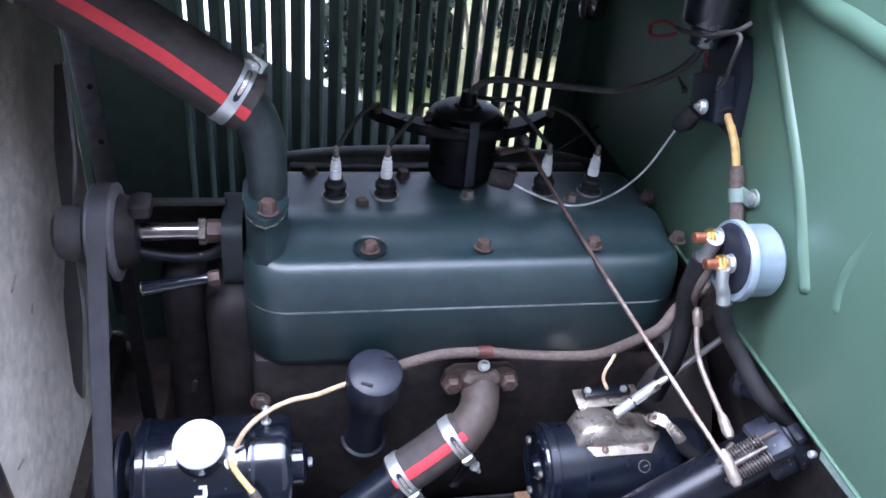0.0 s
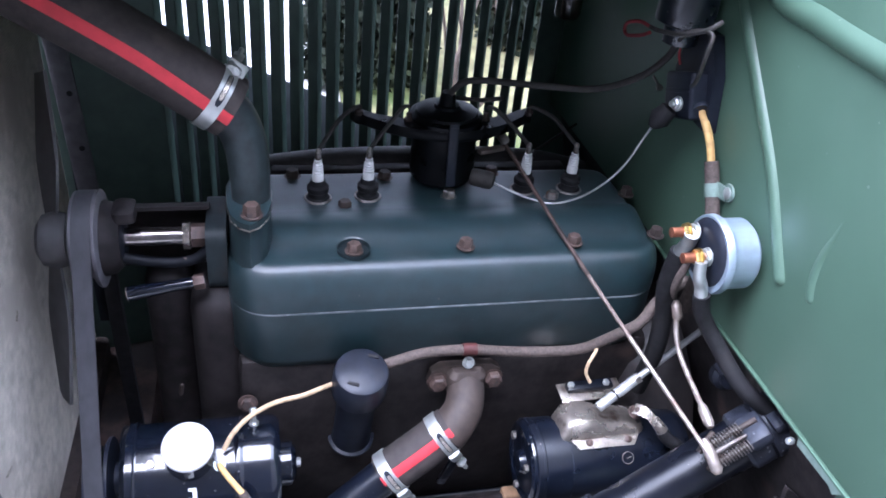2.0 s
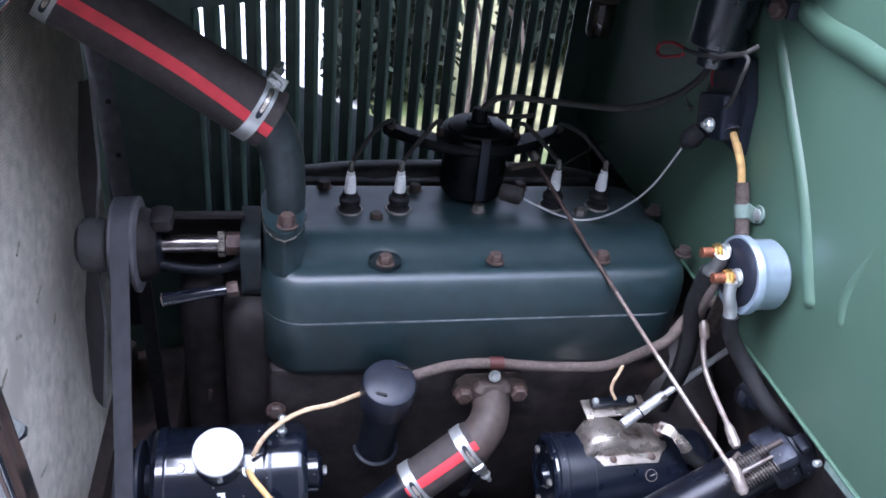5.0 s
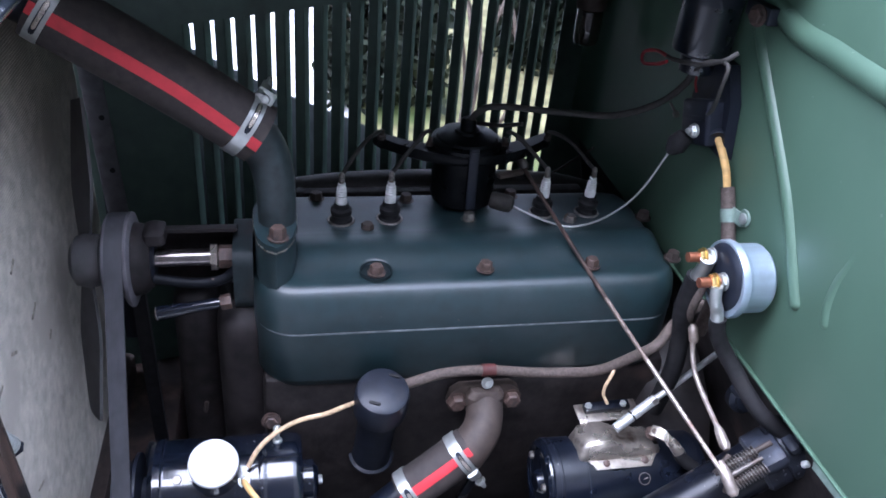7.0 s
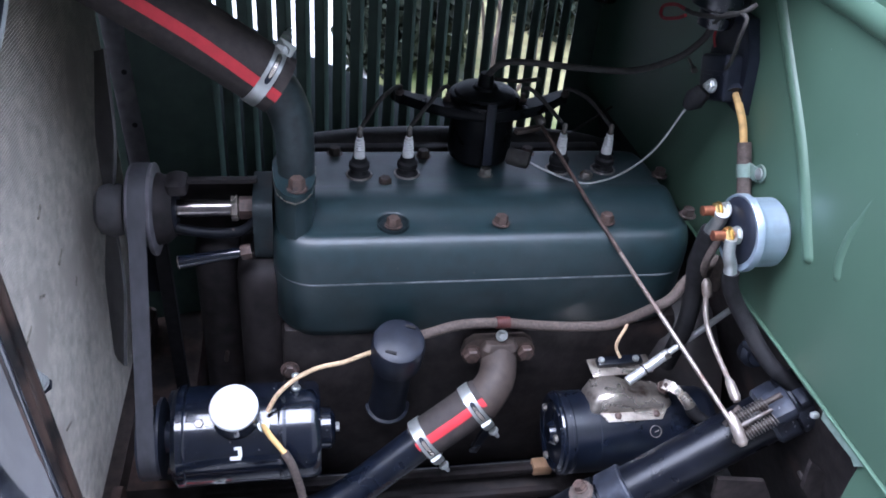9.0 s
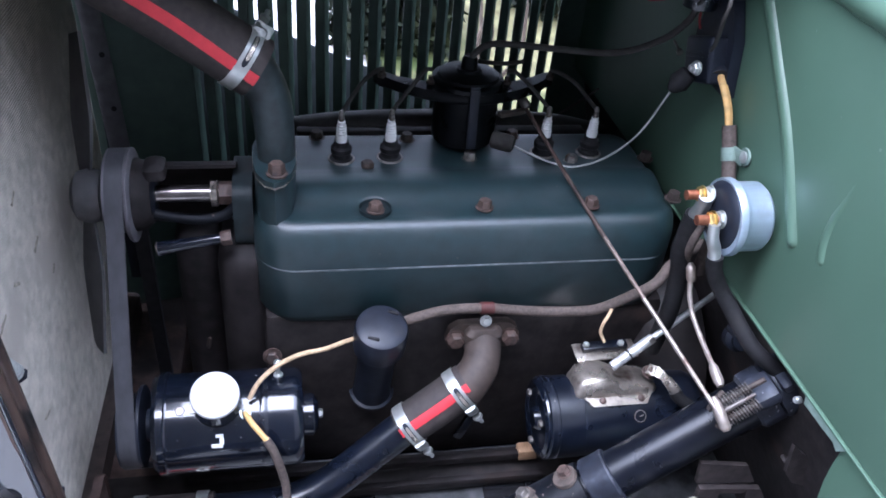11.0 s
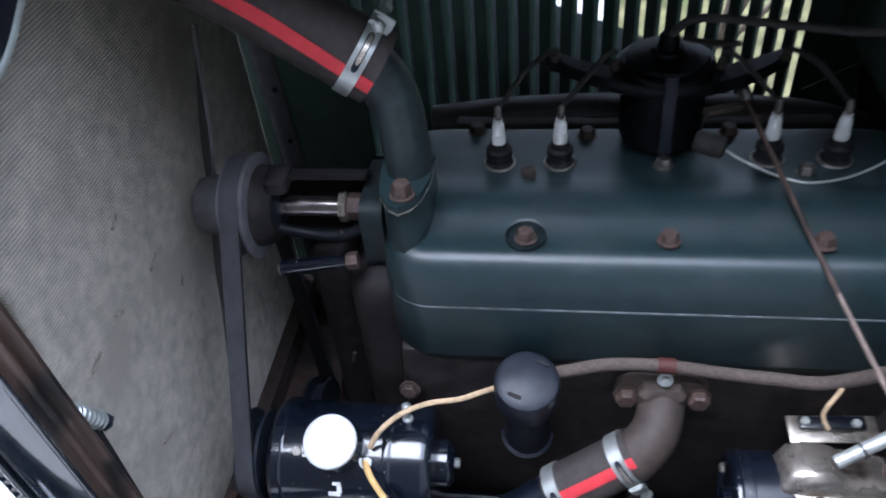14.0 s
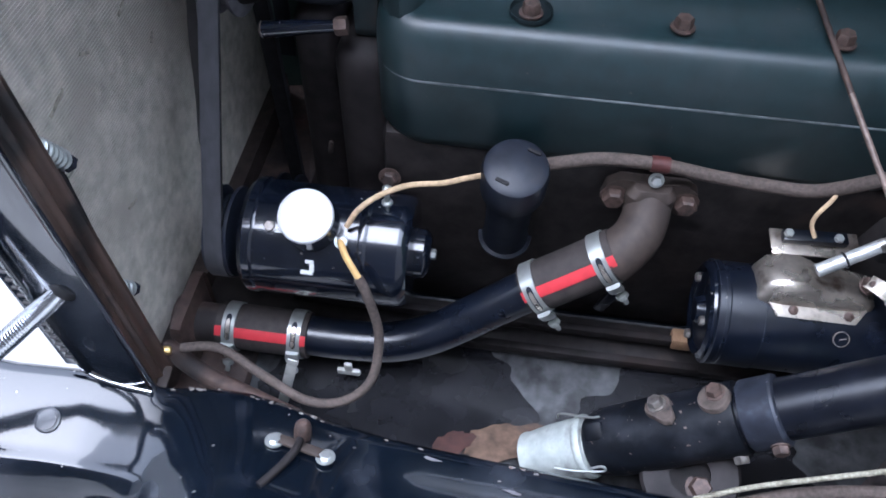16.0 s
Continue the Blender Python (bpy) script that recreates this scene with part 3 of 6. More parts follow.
def shrub(name, cx, cy, w, d, h, mat, label, count, stems=7, low_end=0.02):
    ob = thing(name, (cx, cy, 0), label, "shrub")
    for k in range(stems):
        x, y = cx + random.uniform(-w, w) * 0.4, cy + random.uniform(-d, d) * 0.4
        part("stem", tube([(x, y, 0), (x + random.uniform(-0.2, 0.2), y + random.uniform(-0.1, 0.1), h * 0.5), (x + random.uniform(-0.5, 0.5), y + random.uniform(-0.2, 0.2), h)], (0.022, 0.006), 6, step=4), BARK, ob)
    bm = bmesh.new()
    for k in range(count):
        c = V(cx + w * (random.uniform(-1, 1) + random.gauss(0, 0.12)), cy + random.gauss(0, d * 0.4), h * random.uniform(low_end, 1.0))
        m = Euler((random.uniform(0, 6), random.uniform(0, 6), random.uniform(0, 6))).to_matrix()
        s = random.uniform(0.018, 0.042)
        pts = [c + m @ V(a * s, b * s, 0.12 * s * (1 - abs(a))) for a, b in ((-1, 0), (-0.3, 0.45), (0.5, 0.35), (1.1, 0), (0.5, -0.35), (-0.3, -0.45))]
        vs = [bm.verts.new(p) for p in pts]
        bm.faces.new(vs)
    leaves = part("foliage", bm, mat, ob)
    leaves["kind"] = "stuff"
    return ob


shrub("garden_shrub", 0.24, 2.8, 0.24, 0.3, 0.62, LEAF, "dark dense garden shrub beside the drive", 14000, 8)
shrub("garden_shrub", 1.12, 3.3, 0.17, 0.3, 0.55, LEAF, "dark low garden shrub on the grass", 7000, 5)
bare = thing("bare_shrub", (0.42, 2.0, 0), "bare thin twigs of a leafless shrub", "shrub")
for k in range(6):
    x = 0.5 + random.uniform(-0.1, 0.12)
    part("twig", tube([(0.42, 2.0, 0), (x, 2.0 + random.uniform(-0.1, 0.1), 0.35), (x + random.uniform(-0.25, 0.25), 2.0 + random.uniform(-0.2, 0.2), 0.9)], (0.011, 0.004), 6, step=4), BARK, bare)

# ---- radiator ----
RX, RY0, RY1, RZ0, RZ1 = -0.525, -0.215, 0.32, 0.51, 1.235
radiator = thing("radiator", (RX - 0.03, 0.05, RZ0), "dusty grey-brown finned radiator core in a rusty frame", "radiator")
part("core", box((RX - 0.035, (RY0 + RY1) / 2, (RZ0 + RZ1) / 2), (0.062, RY1 - RY0, RZ1 - RZ0)), CORE, radiator)


def repeat(name, size, centres, parent):
    me = mesh_of(name, box((0, 0, 0), size), CORE, (0, 0, 0))
    for c in centres:
        ob = new(name, me)
        ob.parent = parent
        ob.location = Vector(c) - parent.location
        tagged(ob)


RYM, RZM = (RY0 + RY1) / 2, (RZ0 + RZ1) / 2
repeat("fin", (0.0075, RY1 - RY0 - 0.002, 0.0009), [(RX - 0.0024, RYM, RZ0 + 0.004 + 0.0036 * k) for k in range(200)], radiator)
repeat("tube", (0.005, 0.0018, RZ1 - RZ0 - 0.004), [(RX - 0.0062, RY0 + 0.006 + 0.0105 * k, RZM) for k in range(50)], radiator)
for y, z, s, a in ((-0.03, 0.87, 0.022, 20), (0.004, 0.81, 0.012, 35), (-0.11, 0.876, 0.016, -30), (-0.17, 0.87, 0.03, 12), (-0.06, 0.95, 0.018, 25), (-0.13, 0.7, 0.02, -15)):
    part("dent", box((RX + 0.0012, y, z), (0.0014, s, 0.0035), turn=(a, 0, 0), bevel=0.0005), CORE_DENT, radiator, "bent dark fins")
part("top_tank", slab(RX - 0.09, RX + 0.03, RY0 - 0.01, RY1 + 0.01, 0.02, [(RZ1, 0.0), (RZ1 + 0.09, 0.0), (RZ1 + 0.11, 0.015)]), BLACK_SATIN, radiator)
SEAM_ARC = [(0.03, 1.232), (-0.01, 1.214), (-0.05, 1.198), (-0.08, 1.177), (-0.112, 1.158), (-0.14, 1.148), (-0.175, 1.141), (-0.222, 1.138)]
# Ledge added above the view to drop shade on the upper core.
part("shell_ledge", box((-0.525, 0.045, 1.241), (0.15, 0.63, 0.008), bevel=0.003), SHELL_BLACK, radiator, "added black ledge out of view that shades the core top")
part("tank_corner", prism([(y, z) for y, z in SEAM_ARC] + [(-0.222, 1.235), (0.03, 1.24)], (RX + 0.002, 0, 0), (0, 1, 0), (0, 0, 1), 0.02), BLACK_SATIN, radiator, "rounded lower corner of the top tank")
part("tank_seam", tube([(RX + 0.02, y, z) for y, z in SEAM_ARC], 0.0042, 12), ALUMINIUM, radiator, "pale rolled seam of the top tank")
part("bottom_tank", slab(RX - 0.075, RX + 0.02, RY0 - 0.005, RY1 + 0.005, 0.012, [(RZ0 - 0.055, 0.008), (RZ0 - 0.045, 0.0), (RZ0, 0.0)]), IRON, radiator)


def strip_x(z):
    """The upright edge strip and the shell lean a little forward."""
    return -0.487 - 0.05 * (z - 0.58)


strip = bmesh.new()
STRIP_SECTION = ((0.0, -0.006), (0.0, 0.002), (0.05, 0.0042), (0.15, 0.0042), (0.22, 0.001), (0.3, 0.0), (0.45, 0.0005), (0.52, 0.0022), (0.58, 0.0012), (0.64, -0.003), (0.8, -0.0035), (0.86, 0.001), (0.95, 0.001), (0.95, -0.006))
loft(strip, [[V(strip_x(z) + w, -0.229 - 0.012 * (z - 0.58) - 0.039 * u, z) for u, w in STRIP_SECTION] for z in (0.553, 0.72, 0.85, 1.0, 1.24)])
part("side_strip", strip, STRIP, radiator, "rusty brown upright edge strip")
part("strip_edge", tube([(strip_x(z) + 0.0004, -0.2672 - 0.012 * (z - 0.58), z) for z in (0.556, 0.72, 0.85, 1.0, 1.22)], 0.0026, 10), SHELL_BLACK, radiator, "glossy black rolled edge")
part("strip_foot", box((-0.484, -0.252, 0.557), (0.012, 0.032, 0.008), turn=(0, 15, 4), bevel=0.002), IRON, radiator)
part("strip_clip", box((-0.483, -0.2285, 0.579), (0.01, 0.009, 0.014), turn=(20, 15, 10), bevel=0.003), BRASS, radiator, "tarnished brass clip")
part("edge_felt", box((-0.513, -0.2215, 0.7), (0.014, 0.01, 0.3), bevel=0.003), BLACK_RUBBER, radiator, "dark felt strip")


def shell_front(z):
    return -0.549 - 0.06 * (z - 0.62)


shell = bmesh.new()
rings = []
for z in (0.0, 0.64, 0.74, 0.86, 1.0, 1.24):
    ring = []
    for k in range(9):
        f = k / 8
        x = strip_x(max(z, 0.6)) - 0.004 + (shell_front(max(z, 0.6)) - strip_x(max(z, 0.6)) + 0.004) * f
        zz = z if z else 0.556 + 0.034 * f
        ring.append(V(x, -0.2685 - 0.0032 * math.sin(math.pi * f), zz))
    rings.append(ring + [p + V(0, 0.003, 0) for p in reversed(ring)])
loft(shell, rings)
part("shell_side", shell, SHELL_BLACK, radiator, "glossy black radiator shell side", sharp=60)
RIM_Z = (0.588, 0.66, 0.76, 0.9, 1.05, 1.22)
part("shell_rim", tube([(shell_front(z) - 0.003, -0.269, z) for z in RIM_Z], 0.004, 12), FENDER_BLACK, radiator)
part("guard_rail", tube([(shell_front(z) - 0.013, -0.2645, z) for z in RIM_Z], 0.0028, 8), SHELL_BLACK, radiator)
part("guard_rail", box((-0.591, -0.258, 0.9), (0.016, 0.006, 0.64), turn=(0, -3, 0), bevel=0.002), SHELL_BLACK, radiator, "black front frame of the radiator shell")
for k in range(52):
    z = 0.6 + 0.012 * k
    part("guard_bar", box((shell_front(z) - 0.0085, -0.2665, z), (0.011, 0.0024, 0.0022)), FAN_GREY, radiator)
    part("guard_bar", box((shell_front(z) - 0.02, -0.262, z), (0.014, 0.0024, 0.0022)), FAN_GREY, radiator)
part("far_strap", box((-0.503, 0.332, 0.9), (0.03, 0.005, 0.52), turn=(0, -2.5, 0), bevel=0.0015), STRAP_GREY, radiator, "dusty grey perforated strap")
for k in range(4):
    part("strap_hole", lathe([(0.004, 0), (0.004, 0.001), (0.0002, 0.001)], (-0.504 + 0.0037 * k, 0.3295, 1.03 - 0.085 * k), (0, -1, 0), 12), BLACK_RUBBER, radiator)
part("far_edge", box((-0.515, 0.345, 0.86), (0.04, 0.008, 0.66), bevel=0.002), BLACK_SATIN, radiator)
part("outlet", lathe([(0.03, 0), (0.03, 0.01), (0.024, 0.014), (0.024, 0.06)], (-0.512, -0.148, 0.515), (1, 0, 0), 24), RUST, radiator)
part("inlet", lathe([(0.034, 0), (0.034, 0.02), (0.028, 0.026), (0.028, 0.08)], (-0.53, 0.045, 1.22), (0.87, 0, -0.49), 24), BLACK_SATIN, radiator)

# ---- cylinder head and block ----
HX0, HX1, HY0, HY1 = -0.287, 0.268, -0.038, 0.205
ZT, SEAM, ZLOW = 0.886, 0.823, 0.742
head = thing("cylinder_head", (0, 0.08, SEAM), "dark green painted cast cylinder head with rusty bolts", "cylinder head")
SECTION = [(0.205, 0.8245), (0.205, 0.868), (0.2, 0.88), (0.188, 0.886), (0.15, 0.8862), (0.115, 0.8864), (0.098, 0.888), (0.082, 0.8918), (0.066, 0.8946), (0.05, 0.8944), (0.034, 0.8908), (0.018, 0.8852), (0.006, 0.882), (-0.004, 0.8812), (-0.012, 0.8812), (-0.0185, 0.8796), (-0.0248, 0.8752), (-0.0302, 0.8675), (-0.0345, 0.8565), (-0.037, 0.842), (-0.038, 0.8245)]


def head_casting():
    """The head: one cross-section carried along the engine, drawn in at both ends, with bolt seats sunk into the hump."""
    prof = [(p.x, p.y) for p in smooth_path([(y, z, 0) for y, z in SECTION], 9)]
    r = 0.052
    xs = [HX0 + r * (1 - math.cos(radians(a))) for a in range(0, 91, 9)]
    n = 240
    xs += [HX0 + r + (HX1 - HX0 - 2 * r) * q / n for q in range(1, n)]
    xs += [HX1 - r * (1 - math.cos(radians(a))) for a in range(90, -1, -9)]
    rings = []
    for x in xs:
        d = max(0.0, HX0 + r - x, x - HX1 + r)
        s = r - math.sqrt(max(0.0, r * r - d * d))
        ring = []
        for y, z in prof:
            yy = y + s if y < 0.08 else y - s * 0.5
            yy = min(yy, 0.2) if y >= 0.08 else min(yy, 0.079 + y * 0.01)
            zz = z - max(0.0, s - 0.008) * 0.55 * max(0.0, (z - 0.84) / 0.05)
            for bx, by, br, bz in ((-0.138, 0.005, 0.0205, 0.8825), (0.0, 0.0, 0.0135, 0.882), (0.142, 0.0, 0.0135, 0.882)):
                dd = math.hypot(x - bx, yy - by)
                if dd < br and z > 0.87 and zz > bz:
                    f = min(1.0, (br - dd) / 0.0022)
                    zz += (bz - zz) * f * f * (3 - 2 * f)
            ring.append(V(x, yy, zz))
        rings.append(ring)
    bm = bmesh.new()
    loft(bm, rings, closed=True)
    return bm


part("casting", head_casting(), ENGINE_GREEN, head, sharp=65)
part("gasket", slab(HX0 - 0.0005, HX1 + 0.0005, HY0 - 0.0005, HY1 + 0.0005, 0.055, [(SEAM - 0.0006, 0), (SEAM + 0.0006, 0)]), GASKET, head, "bright edge of the head gasket")


# Darker cup lining the floor and wall of the left bolt recess.
part("bolt_seat", lathe([(0.0105, 0.0006), (0.018, 0.0006), (0.0192, 0.002), (0.0198, 0.0045), (0.0202, 0.0045), (0.0202, 0.0001)], (-0.138, 0.004, 0.8826), (0, 0, 1), 32), SEAT_GREEN, head, "dark sunk bolt seat")


def head_bolt(x, y, mat, boss=0.0, z=ZT - 0.002, top=0.8955, r=0.0088):
    if boss:
        part("boss", lathe([(boss + 0.004, -0.004), (boss, 0.001), (boss - 0.002, 0.002)], (x, y, z), (0, 0, 1), 24), ENGINE_GREEN, head)
    part("bolt", hexbolt((x, y, z + 0.001), (0, 0, 1), r, top - z, 0.0115, turn=x * 40), mat, head)


for x, y, mat in ((-0.138, 0.0, RUST_BOLT), (0.0, 0.0, RUST_BOLT), (0.142, 0.0, RUST_BOLT), (-0.139, 0.1, IRON), (0.004, 0.122, BARE_BOLT), (0.148, 0.11, BARE_BOLT), (-0.202, 0.187, IRON), (-0.076, 0.178, IRON), (0.08, 0.185, RUST_BOLT), (0.26, 0.01, IRON), (0.262, 0.117, IRON)):
    head_bolt(x, y, mat)
part("pump_flange", prism(rounded(-0.046, 0.053, -0.05, 0.036, 0.018), (-0.31, 0.062, 0.87), (0, 1, 0), (0, 0, 1), 0.024), FLANGE_GREEN, head, "green pump flange with shade put into its colour")

block = thing("engine_block", (0, 0.08, 0.45), "oily dark engine block with a green painted water jacket", "engine block")
part("water_jacket", slab(HX0, HX1, HY0 - 0.001, HY1, 0.055, [(ZLOW - 0.012, 0.02), (ZLOW - 0.004, 0.006), (ZLOW + 0.01, 0.0), (SEAM - 0.001, 0.0)]), ENGINE_GREEN, block, "dark green painted upper water jacket")
part("crankcase", box((-0.005, 0.09, 0.6), (0.55, 0.24, 0.29), bevel=0.012), BLOCK_IRON, block)
part("front_cover", box((-0.3, 0.075, 0.66), (0.07, 0.16, 0.33), bevel=0.03, segs=6), COVER_BROWN, block, "oily brown front cover")
part("timing_cover", box((-0.362, 0.11, 0.64), (0.06, 0.13, 0.37), bevel=0.026, segs=6), GREASE, block)
part("cover_bolt", hexbolt((-0.271, -0.036, 0.683), (0, -1, 0.2), 0.009, 0.008, 0.0125), RUST_BOLT, block, "rusty bolt in a greasy boss")
part("cover_tab", box((-0.3615, 0.05, 0.64), (0.006, 0.02, 0.02), turn=(0, 10, 15), bevel=0.003), IRON, block)
part("pan_flange", box((-0.1, -0.08, 0.475), (0.9, 0.06, 0.012), bevel=0.003), BLOCK_IRON, block)
part("oil_pan", box((-0.02, 0.08, 0.40), (0.56, 0.22, 0.13), bevel=0.03), BLACK_SATIN, block)
part("bell_housing", lathe([(0.1, 0), (0.15, 0.02), (0.17, 0.05), (0.17, 0.1)], (0.23, 0.06, 0.58), (1, 0, 0), 32), BLOCK_IRON, block)

# ---- water outlet and upper hose ----
outlet = thing("water_outlet", (-0.258, 0.02, ZT), "dark green cast water outlet elbow on the head", "water outlet")
part("neck", tube([(-0.256, 0.04, 0.925), (-0.256, 0.042, 0.97), (-0.26, 0.045, 1.01), (-0.273, 0.0445, 1.043), (-0.295, 0.045, 1.066)], (0.0216, 0.0272), 28), ELBOW_GREY, outlet, "grimy dark elbow neck")
LIP = [(-0.025, 0.02), (-0.021, -0.004), (-0.011, -0.021), (0.0, -0.028), (0.011, -0.021), (0.02, -0.004), (0.025, 0.02), (0.026, 0.06), (0.018, 0.09), (0.0, 0.1), (-0.02, 0.09), (-0.027, 0.06)]
part("pad", prism([(a * 0.97, b * 0.94 + 0.003) for a, b in LIP], (-0.258, 0.006, 0.848), (1, 0, 0), (0, 1, 0), 0.085), ENGINE_GREEN, outlet)
part("flange", prism(LIP, (-0.258, 0.005, 0.933), (1, 0, 0), (0, 1, 0), 0.0075), ENGINE_GREEN, outlet)
part("gasket", prism([(a * 1.02, b * 1.01 - 0.0004) for a, b in LIP], (-0.258, 0.005, 0.931), (1, 0, 0), (0, 1, 0), 0.002), TIN, outlet, "pale gasket edge")
part("bolt", hexbolt((-0.255, -0.005, 0.942), (0, 0, 1), 0.0098, 0.015, 0.0125), RUST_BOLT, outlet)


def clamp_at(parent, c, axis, r, bolt_dir, width=0.015, turn=1):
    """A slotted band clamp round a hose, with its tightening bolt standing off in bolt_dir."""
    a = Vector(axis).normalized()
    c = Vector(c)
    d = (Vector(bolt_dir) - a * a.dot(Vector(bolt_dir))).normalized()
    s = a.cross(d)
    band = lathe([(r, -width / 2), (r + 0.0014, -width / 2), (r + 0.0014, width / 2), (r, width / 2)], c, a, 40)
    cl = part("clamp", band, ZINC, parent, "bright zinc band clamp")
    o = s * turn
    e = c + d * (r + 0.0045)
    saddle = bmesh.new()
    rings = []
    for k, (along, lift, half) in enumerate(((-0.012, -0.002, 0.5), (-0.006, 0.001, 0.52), (0.0, 0.003, 0.5), (0.006, 0.003, 0.42), (0.01, 0.0, 0.3))):
        rings.append([e + o * along + d * lift + a * (width * half * q) + d * h for q, h in ((-1, -0.002), (-1, 0.0012), (-0.6, 0.0026), (0.6, 0.0026), (1, 0.0012), (1, -0.002))])
    loft(saddle, rings)
    part("saddle", saddle, ZINC, cl)
    part("screw", lathe([(0.0066, 0), (0.0068, 0.0025), (0.005, 0.0042), (0.0002, 0.0048)], e + d * 0.0045 - o * 0.002, d, 16), ZINC, cl)
    w = (d * 0.75 + o * 0.66).normalized()
    part("nut", hexbolt(e + w * 0.009 + o * 0.003, w, 0.0068, 0.0065), ZINC, cl)
    part("ear", box((0, 0, 0), (0.003, 0.012, 0.011), bevel=0.001), ZINC, cl)
    ear = [q for q in cl.children][-1]
    m = Matrix.Translation(e + w * 0.011 + a * 0.0075 - Vector(parent.location)) @ Matrix((a, o, d)).transposed().to_4x4()
    ear.data.transform(Matrix.Translation(Vector(parent.location)))
    ear.data.transform(m)
    part("screw_tail", lathe([(0.003, 0), (0.003, 0.008), (0.0022, 0.0095)], e + w * 0.0145 + o * 0.003, w, 10), ZINC, cl)
    for nm, k0, k1, w, lift, mt in (("slot", 0, 12, 0.0031, 0.0018, BLACK_SATIN), ("tongue", 2, 12, 0.0022, 0.0022, TIN)):
        slot = bmesh.new()
        rings = []
        for k in range(k0, k1):
            ang = turn * (0.5 + 0.1 * (11 - k))
            q = d * math.cos(ang) - s * math.sin(ang)
            wk = w if k0 < k < k1 - 1 else w * 0.45
            rings.append([c + q * rad + a * off for rad, off in ((r + lift, -wk), (r + lift, wk), (r + 0.0009, wk), (r + 0.0009, -wk))])
        loft(slot, rings)
        part(nm, slot, mt, cl)
    return cl


def stripe(pts, r, side, width=0.011, start=None):
    """A painted stripe along the outside of a hose, on the side that faces side; it may twist in from start."""
    path = smooth_path(pts)
    bm = bmesh.new()
    rings = []
    n = len(path)
    for i, p in enumerate(path):
        t = (path[min(i + 1, n - 1)] - path[max(i - 1, 0)]).normalized()
        face = Vector(start or side).lerp(Vector(side), min(1.0, 2.2 * i / n))
        d = (face - t * t.dot(face)).normalized()
        s = t.cross(d)
        half = width / 2 / r
        out = [p + (d * math.cos(k * half / 3) + s * math.sin(k * half / 3)) * (r + 0.0008) for k in range(-3, 4)]
        inn = [p + (d * math.cos(k * half / 3) + s * math.sin(k * half / 3)) * (r - 0.001) for k in range(3, -4, -1)]
        rings.append(out + inn)
    loft(bm, rings)
    return bm


UP = [(-0.272, 0.042, 1.052), (-0.33, 0.043, 1.093), (-0.40, 0.044, 1.14), (-0.485, 0.045, 1.193)]
uhose = thing("radiator_hose", UP[0], "weathered black upper radiator hose with a red stripe", "hose", "radiator hoses")
part("tube", tube(UP, 0.0355, 28), HOSE_RUBBER, uhose)
part("stripe", stripe(UP, 0.0355, (-0.1, -1.0, 0.27), 0.013, (-0.1, -1.0, 0.06)), RED, uhose, "red stripe")
ud = Vector(UP[0]) - Vector(UP[1])
top_clamp = clamp_at(uhose, Vector(UP[0]) - ud.normalized() * 0.021, ud, 0.0358, (0.35, 0.2, 1.0), turn=-1)
part("bolt", hexbolt((-0.2665, 0.042, 1.0925), (0.12, -0.93, 0.36), 0.0072, 0.006, 0.0105, stud=0.003), ZINC, top_clamp, "bright tightening bolt")
part("lug", box((-0.2665, 0.047, 1.0905), (0.022, 0.005, 0.024), turn=(-20, 35, 0), bevel=0.0015), ZINC, top_clamp)
clamp_at(uhose, (-0.473, 0.045, 1.186), ud, 0.0358, (0.2, -0.5, 1.0), turn=-1)

# ---- lower hoses and pipe ----
elbow = thing("water_inlet", (0.005, -0.04, 0.7), "bare rusty cast iron water inlet elbow on the block", "water inlet")
part("flange", prism([(-0.05, -0.006), (-0.046, 0.014), (-0.034, 0.023), (0.034, 0.023), (0.046, 0.014), (0.05, -0.006), (0.045, -0.017), (0.034, -0.021), (0.022, -0.015), (0.014, -0.024), (-0.014, -0.024), (-0.022, -0.015), (-0.034, -0.021), (-0.045, -0.017)], (0.006, -0.04, 0.712), (1, 0, 0), (0, 0, 1), 0.012), IRON, elbow)
part("elbow", tube([(0.006, -0.044, 0.712), (0.004, -0.068, 0.704), (-0.003, -0.087, 0.692), (-0.015, -0.098, 0.68), (-0.028, -0.106, 0.669)], (0.0235, 0.0268), 24), IRON, elbow)
part("shoulder", slab(-0.02, 0.03, -0.07, -0.04, 0.012, [(0.69, 0.006), (0.7, 0.0), (0.726, 0.0), (0.734, 0.006)]), IRON, elbow)
for x in (-0.031, 0.043):
    part("bolt", hexbolt((x, -0.051, 0.712), (0, -1, 0), 0.0115, 0.012, 0.0138), RUST_BOLT, elbow)
LOW = [(-0.02, -0.1, 0.676), (-0.062, -0.11, 0.648), (-0.105, -0.118, 0.618)]
lhose = thing("radiator_hose", LOW[1], "short black rubber coolant hose with a red stripe", "hose", "radiator hoses")
part("tube", tube(LOW, 0.028, 28), HOSE_RUBBER, lhose)
part("stripe", stripe(LOW, 0.028, (0.0, -0.75, 0.66), 0.012), RED, lhose, "red stripe")
ld = Vector(LOW[2]) - Vector(LOW[0])
clamp_at(lhose, (-0.032, -0.103, 0.668), ld, 0.0285, (0.5, -0.69, -0.36), turn=-1)
clamp_at(lhose, (-0.097, -0.1165, 0.6235), ld, 0.0285, (0.5, -0.69, -0.36), turn=-1)
pipe = thing("water_pipe", (-0.23, -0.15, 0.52), "glossy black bent steel water pipe", "pipe")
